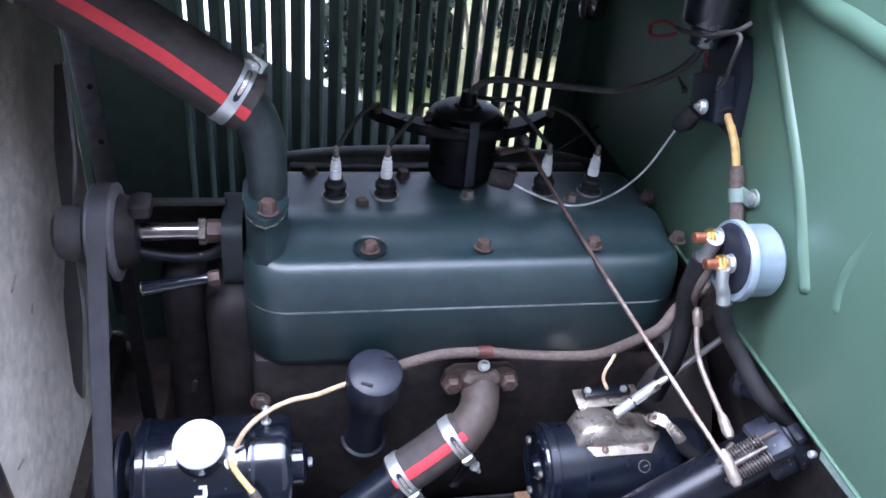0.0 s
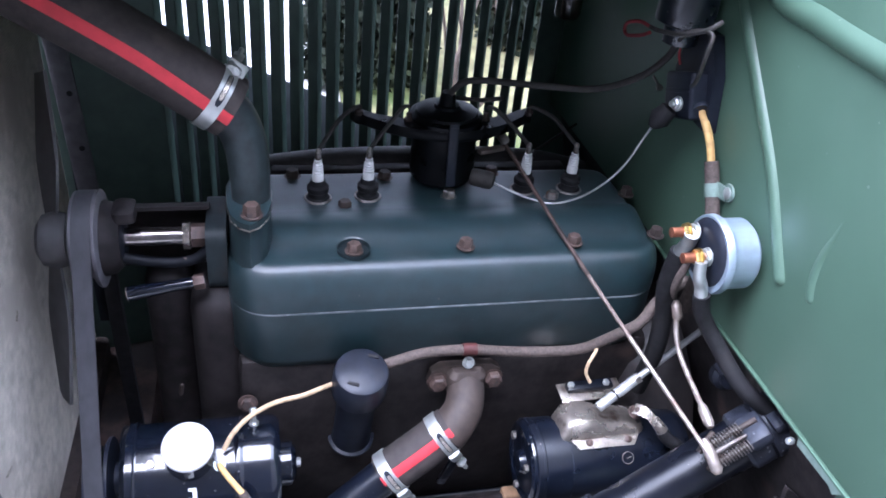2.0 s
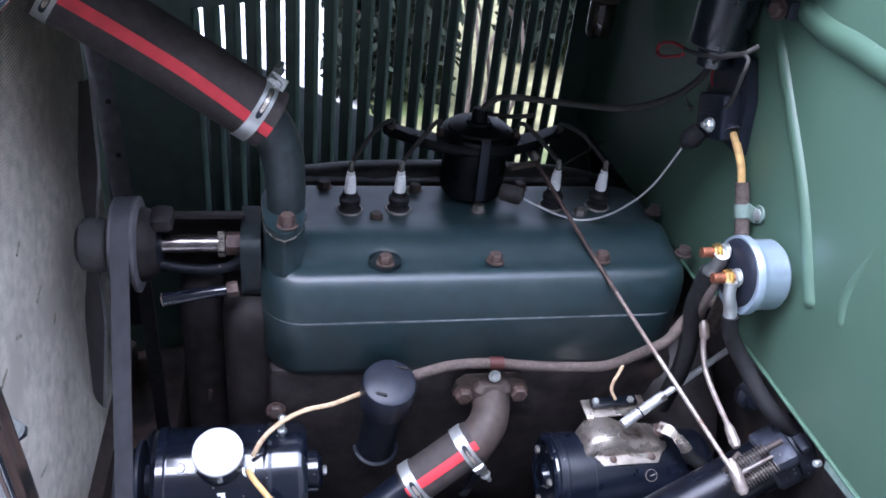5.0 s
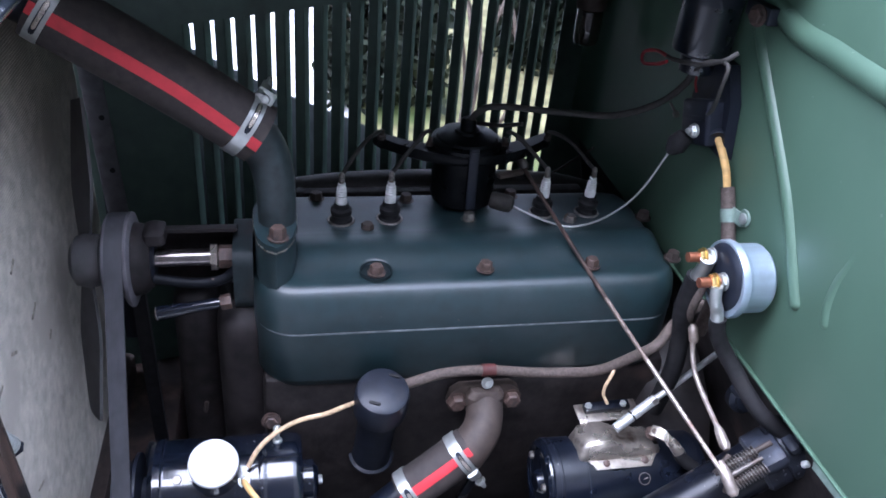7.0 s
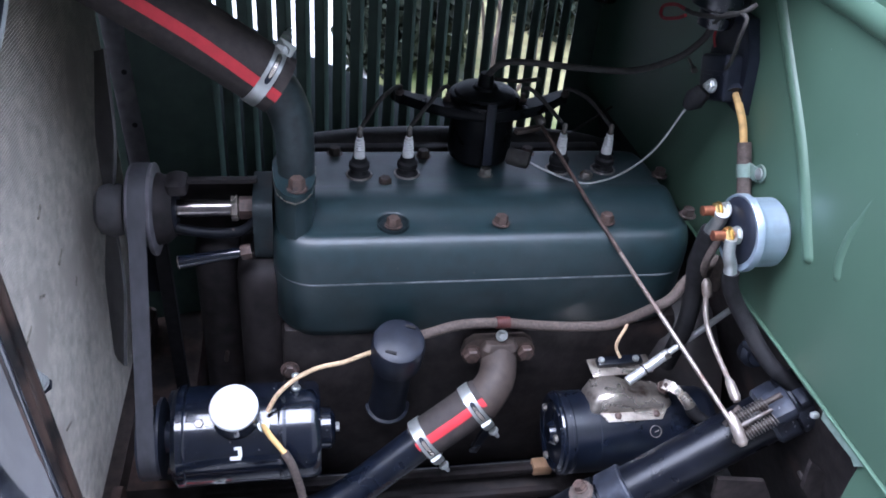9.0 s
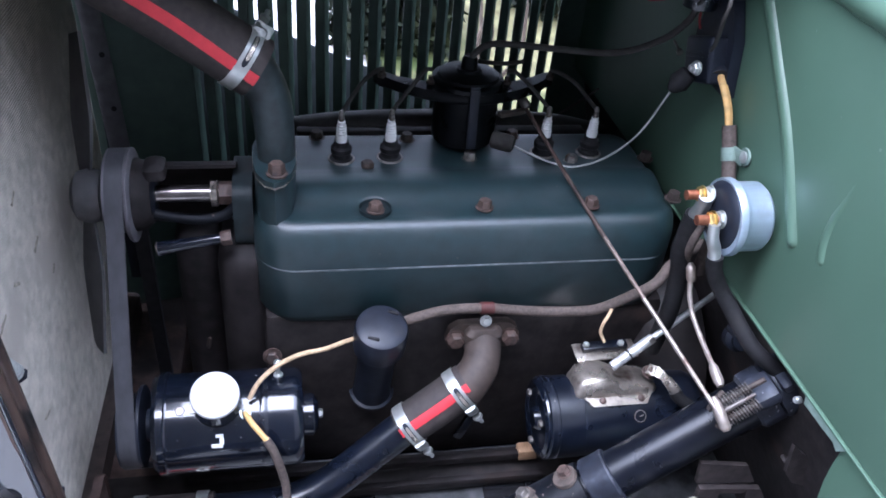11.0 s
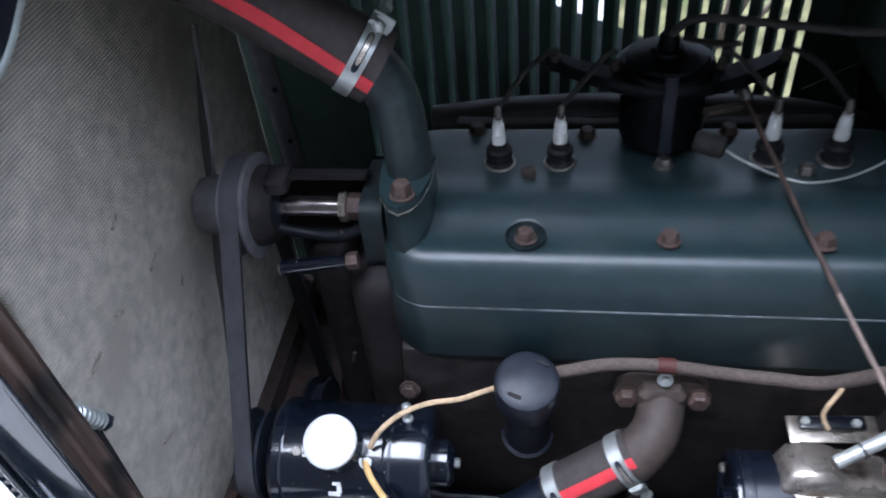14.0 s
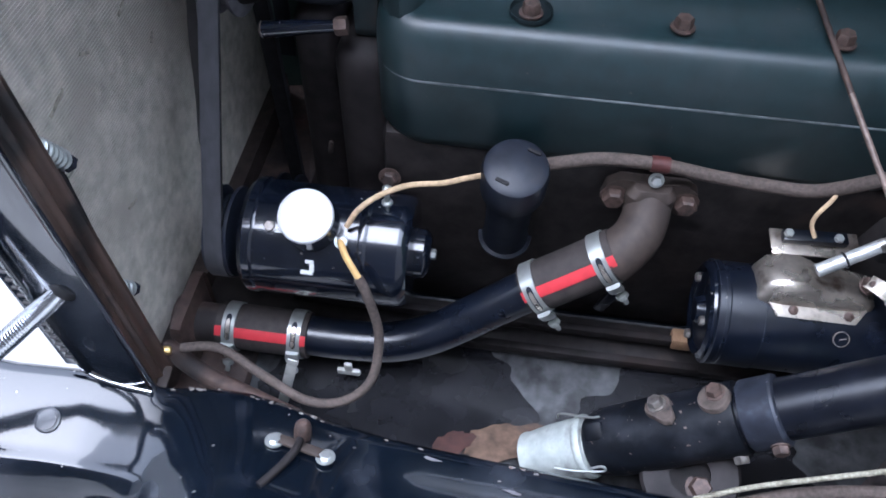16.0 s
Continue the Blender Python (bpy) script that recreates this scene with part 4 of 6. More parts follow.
part("tube", tube([(-0.098, -0.1165, 0.623), (-0.15, -0.128, 0.583), (-0.205, -0.14, 0.542), (-0.25, -0.146, 0.522), (-0.30, -0.148, 0.516), (-0.37, -0.148, 0.515)], 0.0235, 28), BLACK_GLOSS, pipe)
FH = [(-0.352, -0.148, 0.515), (-0.46, -0.148, 0.515)]
fhose = thing("radiator_hose", FH[0], "black rubber hose joining the pipe to the radiator", "hose", "radiator hoses")
part("tube", tube(FH, 0.0275, 28), HOSE_RUBBER, fhose)
part("stripe", stripe(FH, 0.0275, (0.0, -0.75, 0.66), 0.012), RED, fhose, "red stripe")
clamp_at(fhose, (-0.366, -0.148, 0.515), (1, 0, 0), 0.028, (0.0, -0.95, -0.12), turn=1)
clamp_at(fhose, (-0.444, -0.148, 0.515), (1, 0, 0), 0.028, (0.0, -0.95, -0.12), turn=1)

# ---- water pump, belt and fan ----
PX, PY, PZ = -0.44, 0.047, 0.885
pump = thing("water_pump", (-0.36, PY, PZ - 0.04), "black cast water pump with an open yoke and bright shaft", "water pump")
part("shaft", lathe([(0.0115, 0), (0.0115, 0.088)], (-0.42, PY, PZ), (1, 0, 0), 20), SHAFT, pump, "worn steel shaft")
part("gland_nut", hexbolt((-0.328, PY, PZ), (1, 0, 0), 0.0148, 0.02), RUST_BOLT, pump, "rusty gland nut")
part("collar", lathe([(0.0115, 0), (0.0165, 0.0005), (0.017, 0.0015), (0.017, 0.008), (0.0155, 0.009)], (-0.337, PY, PZ), (1, 0, 0), 8), TIN, pump, "bright castellated packing nut")
part("bearing", lathe([(0.02, 0), (0.03, 0.004), (0.03, 0.03), (0.024, 0.034)], (-0.436, PY, PZ), (1, 0, 0), 26), BLACK_SATIN, pump)
part("yoke_collar", lathe([(0.03, 0), (0.044, 0.003), (0.045, 0.01), (0.042, 0.022), (0.034, 0.03), (0.03, 0.03)], (-0.434, PY, PZ), (1, 0, 0), 32), GREASE, pump)
part("yoke_arm", tube([(-0.415, PY - 0.016, PZ - 0.012), (-0.398, PY - 0.017, PZ - 0.019), (-0.358, PY - 0.017, PZ - 0.0265), (-0.325, PY - 0.017, PZ - 0.023), (-0.305, PY - 0.015, PZ - 0.008)], 0.0065, 14), WORN_BLACK, pump)
part("yoke_lobe", slab(-0.412, -0.386, PY - 0.02, PY + 0.02, 0.008, [(PZ + 0.03, 0.0), (PZ + 0.042, 0.001), (PZ + 0.047, 0.008)]), GREASE, pump)
wall = bmesh.new()
rings = []
for x in (-0.415, -0.305):
    arc = [V(x, PY + 0.04 * math.cos(radians(a)), PZ + 0.04 * math.sin(radians(a))) for a in range(-90, 91, 20)]
    arc += [V(x, PY + 0.035 * math.cos(radians(a)), PZ + 0.035 * math.sin(radians(a))) for a in range(90, -91, -20)]
    rings.append(arc)
loft(wall, rings)
part("housing", wall, GREASE, pump)
part("drain_plug", hexbolt((-0.312, 0.0, 0.8515), (-0.9, -0.1, -0.1), 0.0095, 0.014), RUST_BOLT, pump)
part("drain_lever", tube([(-0.324, 0.0, 0.8495), (-0.36, 0.0, 0.8435), (-0.399, 0.0, 0.8365)], (0.0062, 0.0088), 14), GEN_BLACK, pump, "glossy black drain lever")
part("lever_tip", lathe([(0.0085, 0), (0.0086, 0.0015), (0.001, 0.002)], (-0.399, 0.0, 0.8365), (-1, 0.0, -0.17), 12), BARE_BOLT, pump, "worn bare tip")
part("pulley", lathe([(0.012, -0.016), (0.05, -0.016), (0.056, -0.013), (0.056, -0.009), (0.046, -0.004), (0.046, 0.004), (0.056, 0.009), (0.0575, 0.011), (0.0575, 0.014), (0.052, 0.016), (0.02, 0.016)], (PX, PY, PZ), (1, 0, 0), 40), STRAP_GREY, pump)
fan = thing("cooling_fan", (PX - 0.03, PY, PZ), "grey two-bladed engine fan on the water pump shaft", "fan")
part("hub", lathe([(0.02, 0), (0.03, 0.006), (0.034, 0.02), (0.03, 0.034), (0.016, 0.04)], (PX - 0.056, PY, PZ), (1, 0, 0), 28), FAN_GREY, fan)
for sgn in (1, -1):
    blade = bmesh.new()
    rings = []
    for k in range(9):
        f = k / 8
        rad = 0.03 + 0.16 * f
        half = 0.014 + 0.02 * min(1, f * 2.5)
        tw = radians(52 - 22 * f)
        d = V(0, math.sin(radians(205)) * sgn, math.cos(radians(205)) * sgn)
        w = V(1, 0, 0) * math.sin(tw) * 0.7 + d.cross(V(1, 0, 0)) * math.cos(tw) * sgn
        c = V(PX - 0.04, PY, PZ) + d * rad
        nn = d.cross(w).normalized() * 0.0018
        rings.append([c - w * half + nn, c + nn * 2, c + w * half + nn, c + w * half - nn, c, c - w * half - nn])
    loft(blade, rings)
    part("blade", blade, FAN_GREY, fan)


def belt_loop(circles, x, width, thick):
    """A belt stretched round pulleys given as (y, z, r), in the plane of x."""
    pts = []
    for cy, cz, r in circles:
        for k in range(48):
            a = 2 * math.pi * k / 48
            pts.append((cy + r * math.cos(a), cz + r * math.sin(a)))
    pts = sorted(set(pts))
    def half(seq):
        h = []
        for p in seq:
            while len(h) > 1 and (h[-1][0] - h[-2][0]) * (p[1] - h[-2][1]) - (h[-1][1] - h[-2][1]) * (p[0] - h[-2][0]) <= 0:
                h.pop()
            h.append(p)
        return h[:-1]
    hull = half(pts) + half(pts[::-1])
    bm = bmesh.new()
    n = len(hull)
    rings = []
    for i, (y, z) in enumerate(hull):
        a, b = Vector(hull[i - 1]), Vector(hull[(i + 1) % n])
        t = (b - a).normalized()
        nrm = Vector((t.y, -t.x))
        o = Vector((y, z)) + nrm * thick
        rings.append([V(x - width / 2, o.x, o.y), V(x + width / 2, o.x, o.y), V(x + width * 0.36, y, z), V(x - width * 0.36, y, z)])
    vs = [[bm.verts.new(p) for p in r] for r in rings]
    for i in range(n):
        a, b = vs[i], vs[(i + 1) % n]
        for k in range(4):
            bm.faces.new((a[k], a[(k + 1) % 4], b[(k + 1) % 4], b[k]))
    return bm


GY, GZ = -0.103, 0.641
belt = thing("fan_belt", (PX, 0.05, 0.41), "worn grey-black rubber fan belt", "belt")
part("cover", belt_loop([(PY, PZ, 0.05), (GY, GZ, 0.045), (0.06, 0.47, 0.06)], PX, 0.02, 0.007), BELT_RUBBER, belt)
# Black lining puts the loop's inner shade into colour, dimming the far strand.
part("inner_face", belt_loop([(PY, PZ, 0.0488), (GY, GZ, 0.0438), (0.06, 0.47, 0.0588)], PX, 0.0185, 0.0009), BLACK_RUBBER, belt, "inner face painted black for the shade inside the loop")
crank = thing("crank_pulley", (PX, 0.06, 0.47), "dark crankshaft pulley below the fan belt", "pulley")
part("wheel", lathe([(0.02, -0.016), (0.066, -0.014), (0.066, -0.01), (0.056, -0.004), (0.056, 0.004), (0.066, 0.01), (0.066, 0.014), (0.02, 0.016), (0.018, 0.1)], (PX, 0.06, 0.47), (1, 0, 0), 36), BLACK_SATIN, crank)

# ---- generator ----
gen = thing("generator", (-0.31, GY, GZ - 0.06), "glossy black cylindrical generator with a bright cutout cap", "generator")
part("case", lathe([(0.03, -0.414), (0.059, -0.412), (0.064, -0.406), (0.064, -0.398), (0.0622, -0.396), (0.062, -0.395), (0.062, -0.394), (0.062, -0.287), (0.062, -0.286), (0.0622, -0.285), (0.0628, -0.284), (0.0628, -0.278), (0.0622, -0.277), (0.062, -0.276), (0.062, -0.275), (0.062, -0.246), (0.062, -0.245), (0.0617, -0.243), (0.0605, -0.239), (0.056, -0.234), (0.02, -0.232)], (0, GY, GZ), (1, 0, 0), 48), GEN_BLACK, gen)
part("end_cap", lathe([(0.027, 0), (0.027, 0.012), (0.02, 0.018), (0.008, 0.019)], (-0.233, GY, GZ), (1, 0, 0), 24), GEN_BLACK, gen)
part("end_bolt", hexbolt((-0.215, GY, GZ), (1, 0, 0), 0.006, 0.006), ZINC, gen)
part("pulley", lathe([(0.015, -0.016), (0.05, -0.013), (0.05, -0.009), (0.04, -0.003), (0.04, 0.003), (0.05, 0.009), (0.05, 0.013), (0.02, 0.016), (0.015, 0.03)], (PX, GY, GZ), (1, 0, 0), 36), BLACK_SATIN, gen)
CD = V(0, -0.44, 0.9).normalized()
CB = V(-0.335, -0.1, 0.643) + CD * 0.0555
cut = part("cutout", lathe([(0.029, 0), (0.029, 0.012), (0.0275, 0.018), (0.0275, 0.034)], CB, CD, 40), GEN_BLACK, gen)
part("cap", lathe([(0.0285, 0.034), (0.0278, 0.0375), (0.025, 0.0395), (0.012, 0.0405), (0.0002, 0.0407)], CB, CD, 40), CAP_METAL, cut, "bright round metal cap")
part("terminal_post", lathe([(0.006, 0), (0.006, 0.004), (0.0028, 0.005), (0.0028, 0.018), (0.005, 0.019), (0.005, 0.023), (0.002, 0.026)], (-0.263, GY + 0.012, GZ + 0.059), (0, 0.1, 1), 14), ZINC, gen, "bright terminal post")
part("terminal", hexbolt(V(-0.302, -0.138, 0.688), (0.3, -0.5, 0.8), 0.006, 0.007, 0.008), ZINC, gen)
part("terminal_strap", box((-0.303, -0.133, 0.69), (0.018, 0.016, 0.006), turn=(35, 0, 20), bevel=0.0015), ZINC, gen)
for dx, dz, w, hgt in ((0.002, 0.006, 0.009, 0.004), (0.0045, 0.0, 0.005, 0.009), (-0.001, -0.0055, 0.013, 0.005)):
    part("mark", box((-0.335 + dx, -0.16 + dz * 0.45, 0.667 + dz), (w, 0.0012, hgt), turn=(-24, 0, 0), bevel=0.0005), CERAMIC, gen, "worn white marking")
part("tag", box((-0.367, -0.139, 0.69), (0.01, 0.0015, 0.009), turn=(-40, 0, 0), bevel=0.0004), CERAMIC, gen, "worn white paint mark")
part("side_bolt", hexbolt((-0.378, -0.132, 0.692), (0, -0.5, 0.8), 0.006, 0.005, 0.009), BARE_BOLT, gen)
# ---- oil filler ----
OD = V(0.02, -0.3, 0.95).normalized()
OB = V(-0.138, -0.03, 0.6)
filler = thing("oil_filler", OB, "matt black oil filler tube with a domed breather cap", "oil filler")
part("tube", lathe([(0.031, 0), (0.031, 0.004), (0.027, 0.006), (0.025, 0.02), (0.025, 0.13)], OB, OD, 28), BLACK_SATIN, filler)
cap = part("cap", lathe([(0.024, 0.128), (0.0335, 0.13), (0.034, 0.134), (0.034, 0.168), (0.032, 0.174), (0.026, 0.177), (0.0002, 0.178)], OB, OD, 36), BLACK_SATIN, filler, "black breather cap with two slots")
a_, u_, v_ = frame_of(OD)
for du, dv in ((-0.012, -0.018), (0.016, 0.018)):
    part("slot", box(OB + OD * 0.1775 + V(1, 0, 0) * du + (OD.cross(V(1, 0, 0))) * dv, (0.014, 0.004, 0.003), turn=(17, 0, -22), bevel=0.0008), BLACK_RUBBER, cap)

# ---- conduit along the block ----
conduit = thing("wiring_conduit", (0.05, -0.045, 0.74), "grey-brown metal wiring conduit clipped along the engine", "conduit")
part("tube", tube([(-0.13, -0.055, 0.738), (-0.093, -0.06, 0.757), (-0.051, -0.057, 0.766), (0.003, -0.055, 0.765), (0.059, -0.055, 0.757), (0.112, -0.06, 0.757), (0.15, -0.075, 0.772), (0.185, -0.095, 0.812), (0.205, -0.1, 0.832), (0.235, -0.08, 0.85), (0.278, -0.06, 0.862)], 0.0068, 14), LOOM, conduit)
part("clip", lathe([(0.0072, -0.009), (0.0084, -0.009), (0.0084, 0.009), (0.0072, 0.009)], (0.005, -0.055, 0.765), (1, 0, -0.05), 20), CLIP_RED, conduit, "red-brown clip")
part("clip_screw", hexbolt((0.006, -0.056, 0.744), (0, -0.8, 0.35), 0.006, 0.007, 0.008), ZINC, conduit)
part("lead", tube([(0.164, -0.083, 0.785), (0.16, -0.09, 0.778), (0.15, -0.098, 0.765), (0.149, -0.1, 0.752), (0.155, -0.105, 0.74)], 0.0022, 8), TAN, conduit, "yellow wire end")

# ---- starter motor ----
SY, SZ = -0.113, 0.613
starter = thing("starter_motor", (0.18, SY, SZ - 0.055), "black starter motor with a plated switch on top", "starter motor")
part("case", lathe([(0.03, 0.082), (0.052, 0.083), (0.0565, 0.086), (0.0565, 0.093), (0.055, 0.094), (0.055, 0.097), (0.056, 0.098), (0.056, 0.0995), (0.056, 0.1305), (0.056, 0.132), (0.0552, 0.1325), (0.055, 0.134), (0.055, 0.1355), (0.055, 0.288), (0.055, 0.29), (0.05, 0.3)], (0, SY, SZ), (1, 0, 0), 48), BLACK_GLOSS, starter)
part("end_plate", lathe([(0.0002, 0.074), (0.013, 0.074), (0.015, 0.078), (0.018, 0.083), (0.04, 0.084), (0.044, 0.08), (0.048, 0.078), (0.053, 0.081), (0.054, 0.086)], (0, SY, SZ), (1, 0, 0), 44), GEN_BLACK, starter)
for a in (35, 145, 255):
    part("end_bolt", hexbolt((0.078, SY + 0.035 * math.cos(radians(a)), SZ + 0.035 * math.sin(radians(a))), (-1, 0, 0), 0.0055, 0.006), BARE_BOLT, starter)
# Thin paler rings paint the highlight lines along the starter's ridges.
for x, r in ((0.0862, 0.0566), (0.0932, 0.0566), (0.1325, 0.0561)):
    part("worn_edge", lathe([(r - 0.0006, -0.0004), (r + 0.0002, -0.0003), (r + 0.0002, 0.0003), (r - 0.0006, 0.0004)], (x, SY, SZ), (1, 0, 0), 48), COLLAR_BLUE, starter, "thin painted highlight along the ridge")
sw = thing("starter_switch", (0.185, -0.14, 0.67), "worn plated pressed-metal starter switch cover", "starter switch")
cover = bmesh.new()
rings = []
A0, A1 = 112, 52
for x, h, f0, f1 in ((0.122, 0.002, 0.12, 0.85), (0.124, 0.009, 0.06, 0.92), (0.131, 0.019, 0.02, 0.95), (0.146, 0.0235, 0.0, 0.96), (0.164, 0.022, 0.0, 0.98), (0.18, 0.016, 0.0, 1.0), (0.2, 0.0125, 0.0, 1.0), (0.222, 0.011, 0.02, 0.95), (0.234, 0.008, 0.1, 0.9), (0.238, 0.001, 0.2, 0.85)):
    ring = []
    for k in range(15):
        f = f0 + (f1 - f0) * k / 14
        th = radians(A0 + (A1 - A0) * f)
        bulge = 0.002 + h * min(1.0, 4.5 * min(k / 14, 1 - k / 14)) ** 0.7
        ring.append(V(x, SY + math.cos(th) * (0.0545 + bulge), SZ + math.sin(th) * (0.0545 + bulge)))
    for k in range(14, -1, -1):
        th = radians(A0 + (A1 - A0) * (f0 + (f1 - f0) * k / 14))
        ring.append(V(x, SY + math.cos(th) * 0.0535, SZ + math.sin(th) * 0.0535))
    rings.append(ring)
loft(cover, rings)
part("cover", cover, TIN, sw, sharp=75)


def on_starter(x, deg, off=0.0):
    a = radians(deg)
    return V(x, SY + math.cos(a) * (0.0555 + off), SZ + math.sin(a) * (0.0555 + off)), V(0, math.cos(a), math.sin(a))


skirt = bmesh.new()
for x0, x1, d0, d1 in ((0.13, 0.23, 106, 123),):
    rings = []
    for k in range(5):
        d = d0 + (d1 - d0) * k / 4
        s = 0.012 * k / 4
        p0, n0 = on_starter(x0 + s, d, 0.0005)
        p1, n1 = on_starter(x1 - s, d, 0.0005)
        rings.append([p0, p1, p1 + n1 * 0.0022, p0 + n0 * 0.0022])
    loft(skirt, rings)
part("skirt", skirt, TIN, sw)
for x in (0.157, 0.211):
    p, nn = on_starter(x, 115.5, 0.0025)
    part("rivet", lathe([(0.005, 0), (0.005, 0.001), (0.003, 0.003), (0.0002, 0.0035)], p, nn, 14), RUST_BOLT, sw)
p, nn = on_starter(0.207, 139, 0.0)
part("brush_screw", lathe([(0.0072, 0), (0.0072, 0.0012), (0.0002, 0.0013)], p, nn, 20), BLACK_GLOSS, starter)
part("screw_rim", lathe([(0.0074, 0), (0.008, 0), (0.008, 0.0014), (0.0074, 0.0014), (0.0074, 0)], p, nn, 24), ROD_STEEL, starter, "worn bright rim")
part("screw_slot", tube([p + nn * 0.0013 - V(0.004, 0, 0.002), p + nn * 0.0013 + V(0.004, 0, 0.002)], 0.0007, 6, smooth=False), ROD_STEEL, starter)
part("plate", box((0.18, -0.066, 0.687), (0.09, 0.03, 0.003), turn=(10, 0, 3), bevel=0.0008), TIN, sw)
part("contact_bar", box((0.178, -0.064, 0.694), (0.066, 0.014, 0.009), turn=(10, 0, 3), bevel=0.002), BLACK_GLOSS, sw)
for x in (0.15, 0.2):
    part("contact_screw", hexbolt((x, -0.066, 0.698), (0, -0.3, 0.9), 0.005, 0.005), ZINC, sw)
part("stud", hexbolt((0.221, -0.119, 0.694), (0.1, -0.5, 0.85), 0.008, 0.008, 0.009, stud=0.004), RUST_BOLT, sw, "rusty copper terminal nut")
lug = bmesh.new()
ring_pts = []
for p, w in (((0.218, -0.119, 0.7015), 0.0075), ((0.2265, -0.1285, 0.7045), 0.0075), ((0.2335, -0.136, 0.7025), 0.006), ((0.24, -0.1425, 0.697), 0.005)):
    side, nrm = V(0.62, 0.66, 0.42) * w, V(-0.1, -0.5, 0.85) * 0.0014
    ring_pts.append([V(*p) - side - nrm, V(*p) + side - nrm, V(*p) + side + nrm, V(*p) - side + nrm])
loft(lug, ring_pts)
part("lug", lug, TIN, sw, "bent plated cable lug")
part("lug", tube([(0.237, -0.14, 0.701), (0.244, -0.148, 0.694), (0.249, -0.152, 0.687)], (0.0068, 0.0082), 12), TIN, sw, "crimped cable lug")
rod = thing("starter_rod", (0.24, -0.1, 0.755), "bright zinc starter push rod running to the firewall", "rod")
part("sleeve", tube([(0.163, -0.126, 0.716), (0.218, -0.108, 0.745)], 0.0066, 16, smooth=False), ROD_ZINC, rod)
part("bar", tube([(0.215, -0.109, 0.743), (0.318, -0.076, 0.797)], 0.0043, 14, smooth=False), ROD_ZINC, rod)
part("collar", lathe([(0.0075, 0), (0.0075, 0.008)], (0.213, -0.11, 0.742), (0.103, 0.033, 0.054), 6), BARE_BOLT, rod)
part("tie", coil((0.185, -0.119, 0.727), (0.187, -0.1185, 0.728), 0.0074, 1, 0.0012), BLACK_RUBBER, rod)

# ---- steering column ----
C0, C1 = V(-0.095, -0.25, 0.475), V(0.30, -0.236, 0.764)
CA = (C1 - C0).normalized()
CL = (C1 - C0).length
column = thing("steering_column", C0, "black steering column and box sloping up to the firewall", "steering column")
part("tube", lathe([(0.03, 0.24), (0.0295, CL * 0.6), (0.0295, CL + 0.06)], C0, CA, 36), COLUMN_BLACK, column)
part("box", lathe([(0.02, 0.094), (0.029, 0.096), (0.0325, 0.101), (0.0345, 0.11), (0.0362, 0.122), (0.0368, 0.16), (0.0362, 0.2), (0.0365, 0.25), (0.0355, 0.2545), (0.03, 0.255)], C0, CA, 40), WORN_BLACK, column)
part("clamp_ring", lathe([(0.03, 0.2585), (0.034, 0.259), (0.0348, 0.261), (0.0346, 0.287), (0.0352, 0.289), (0.0342, 0.2915), (0.0315, 0.293)], C0, CA, 40), COLLAR_BLUE, column, "worn blue-black clamp ring")
part("switch", lathe([(0.012, 0.024), (0.02, 0.02), (0.0255, 0.0165), (0.0275, 0.0175), (0.0278, 0.0205), (0.0268, 0.023), (0.0285, 0.034), (0.0305, 0.05), (0.0315, 0.07), (0.032, 0.084), (0.0338, 0.086), (0.0342, 0.09), (0.033, 0.0935), (0.028, 0.0945), (0.026, 0.1)], C0, CA, 36), ALUMINIUM, column, "pale alloy light switch housing")
near = (V(0, -1, 0.5) - CA * CA.dot(V(0, -1, 0.5))).normalized()
other = CA.cross(near)


def on_column(along, deg, r):
    a = radians(deg)
    return C0 + CA * along + (near * math.cos(a) + other * math.sin(a)) * r


def pad(along, deg, r, tip, point, name="pad"):
    """A teardrop boss raised off the round box, worn pale along its rim."""
    c = on_column(along, deg, 0.034)
    n = (c - C0 - CA * along).normalized()
    v = CA.cross(n)
    tx, ty = tip
    far = math.hypot(tx, ty)
    rings = []
    for up_, k in ((0.0, 1.03), (0.0042, 1.0), (0.0052, 0.95), (0.0052, 0.8)):
        ring = []
        for q in range(26):
            a = 2 * math.pi * q / 26
            reach = r + max(0.0, math.cos(a)) ** 9 * (far - r)
            ring.append(c + n * up_ + (CA * (tx * math.cos(a) - ty * math.sin(a)) + v * (ty * math.cos(a) + tx * math.sin(a))) / far * reach * k)
        rings.append(ring)
    bm = bmesh.new()
    loft(bm, rings)
    part(name, bm, PAD_WORN, column, "worn rusty teardrop boss")
    part("bolt", hexbolt(c + n * 0.0052 + CA * point[0] + v * point[1], n, 0.0078, 0.009, 0.0095, turn=0.3), RUST_BOLT if point[0] else BARE_BOLT, column)


pad(0.184, -81, 0.0135, (0.014, 0.023), (0.0, 0.0))
pad(0.24, -76, 0.0155, (0.006, 0.016), (0.003, -0.003))
for along, deg, m in ((0.243, 48, BARE_BOLT), (0.283, 30, RUST_BOLT)):
    d = (on_column(along, deg, 1) - C0 - CA * along).normalized()
    part("bolt", hexbolt(on_column(along, deg, 0.034), d, 0.0078, 0.009, 0.009), m, column)
part("bail", tube([on_column(0.06, -12, 0.034), on_column(0.08, -3, 0.0365), on_column(0.1, 3, 0.038), on_column(0.113, 5, 0.039), on_column(0.116, -1, 0.0395), on_column(0.112, -5, 0.0395), on_column(0.1, -4, 0.039)], 0.0013, 8), ZINC, column, "bright hooked bail wire")
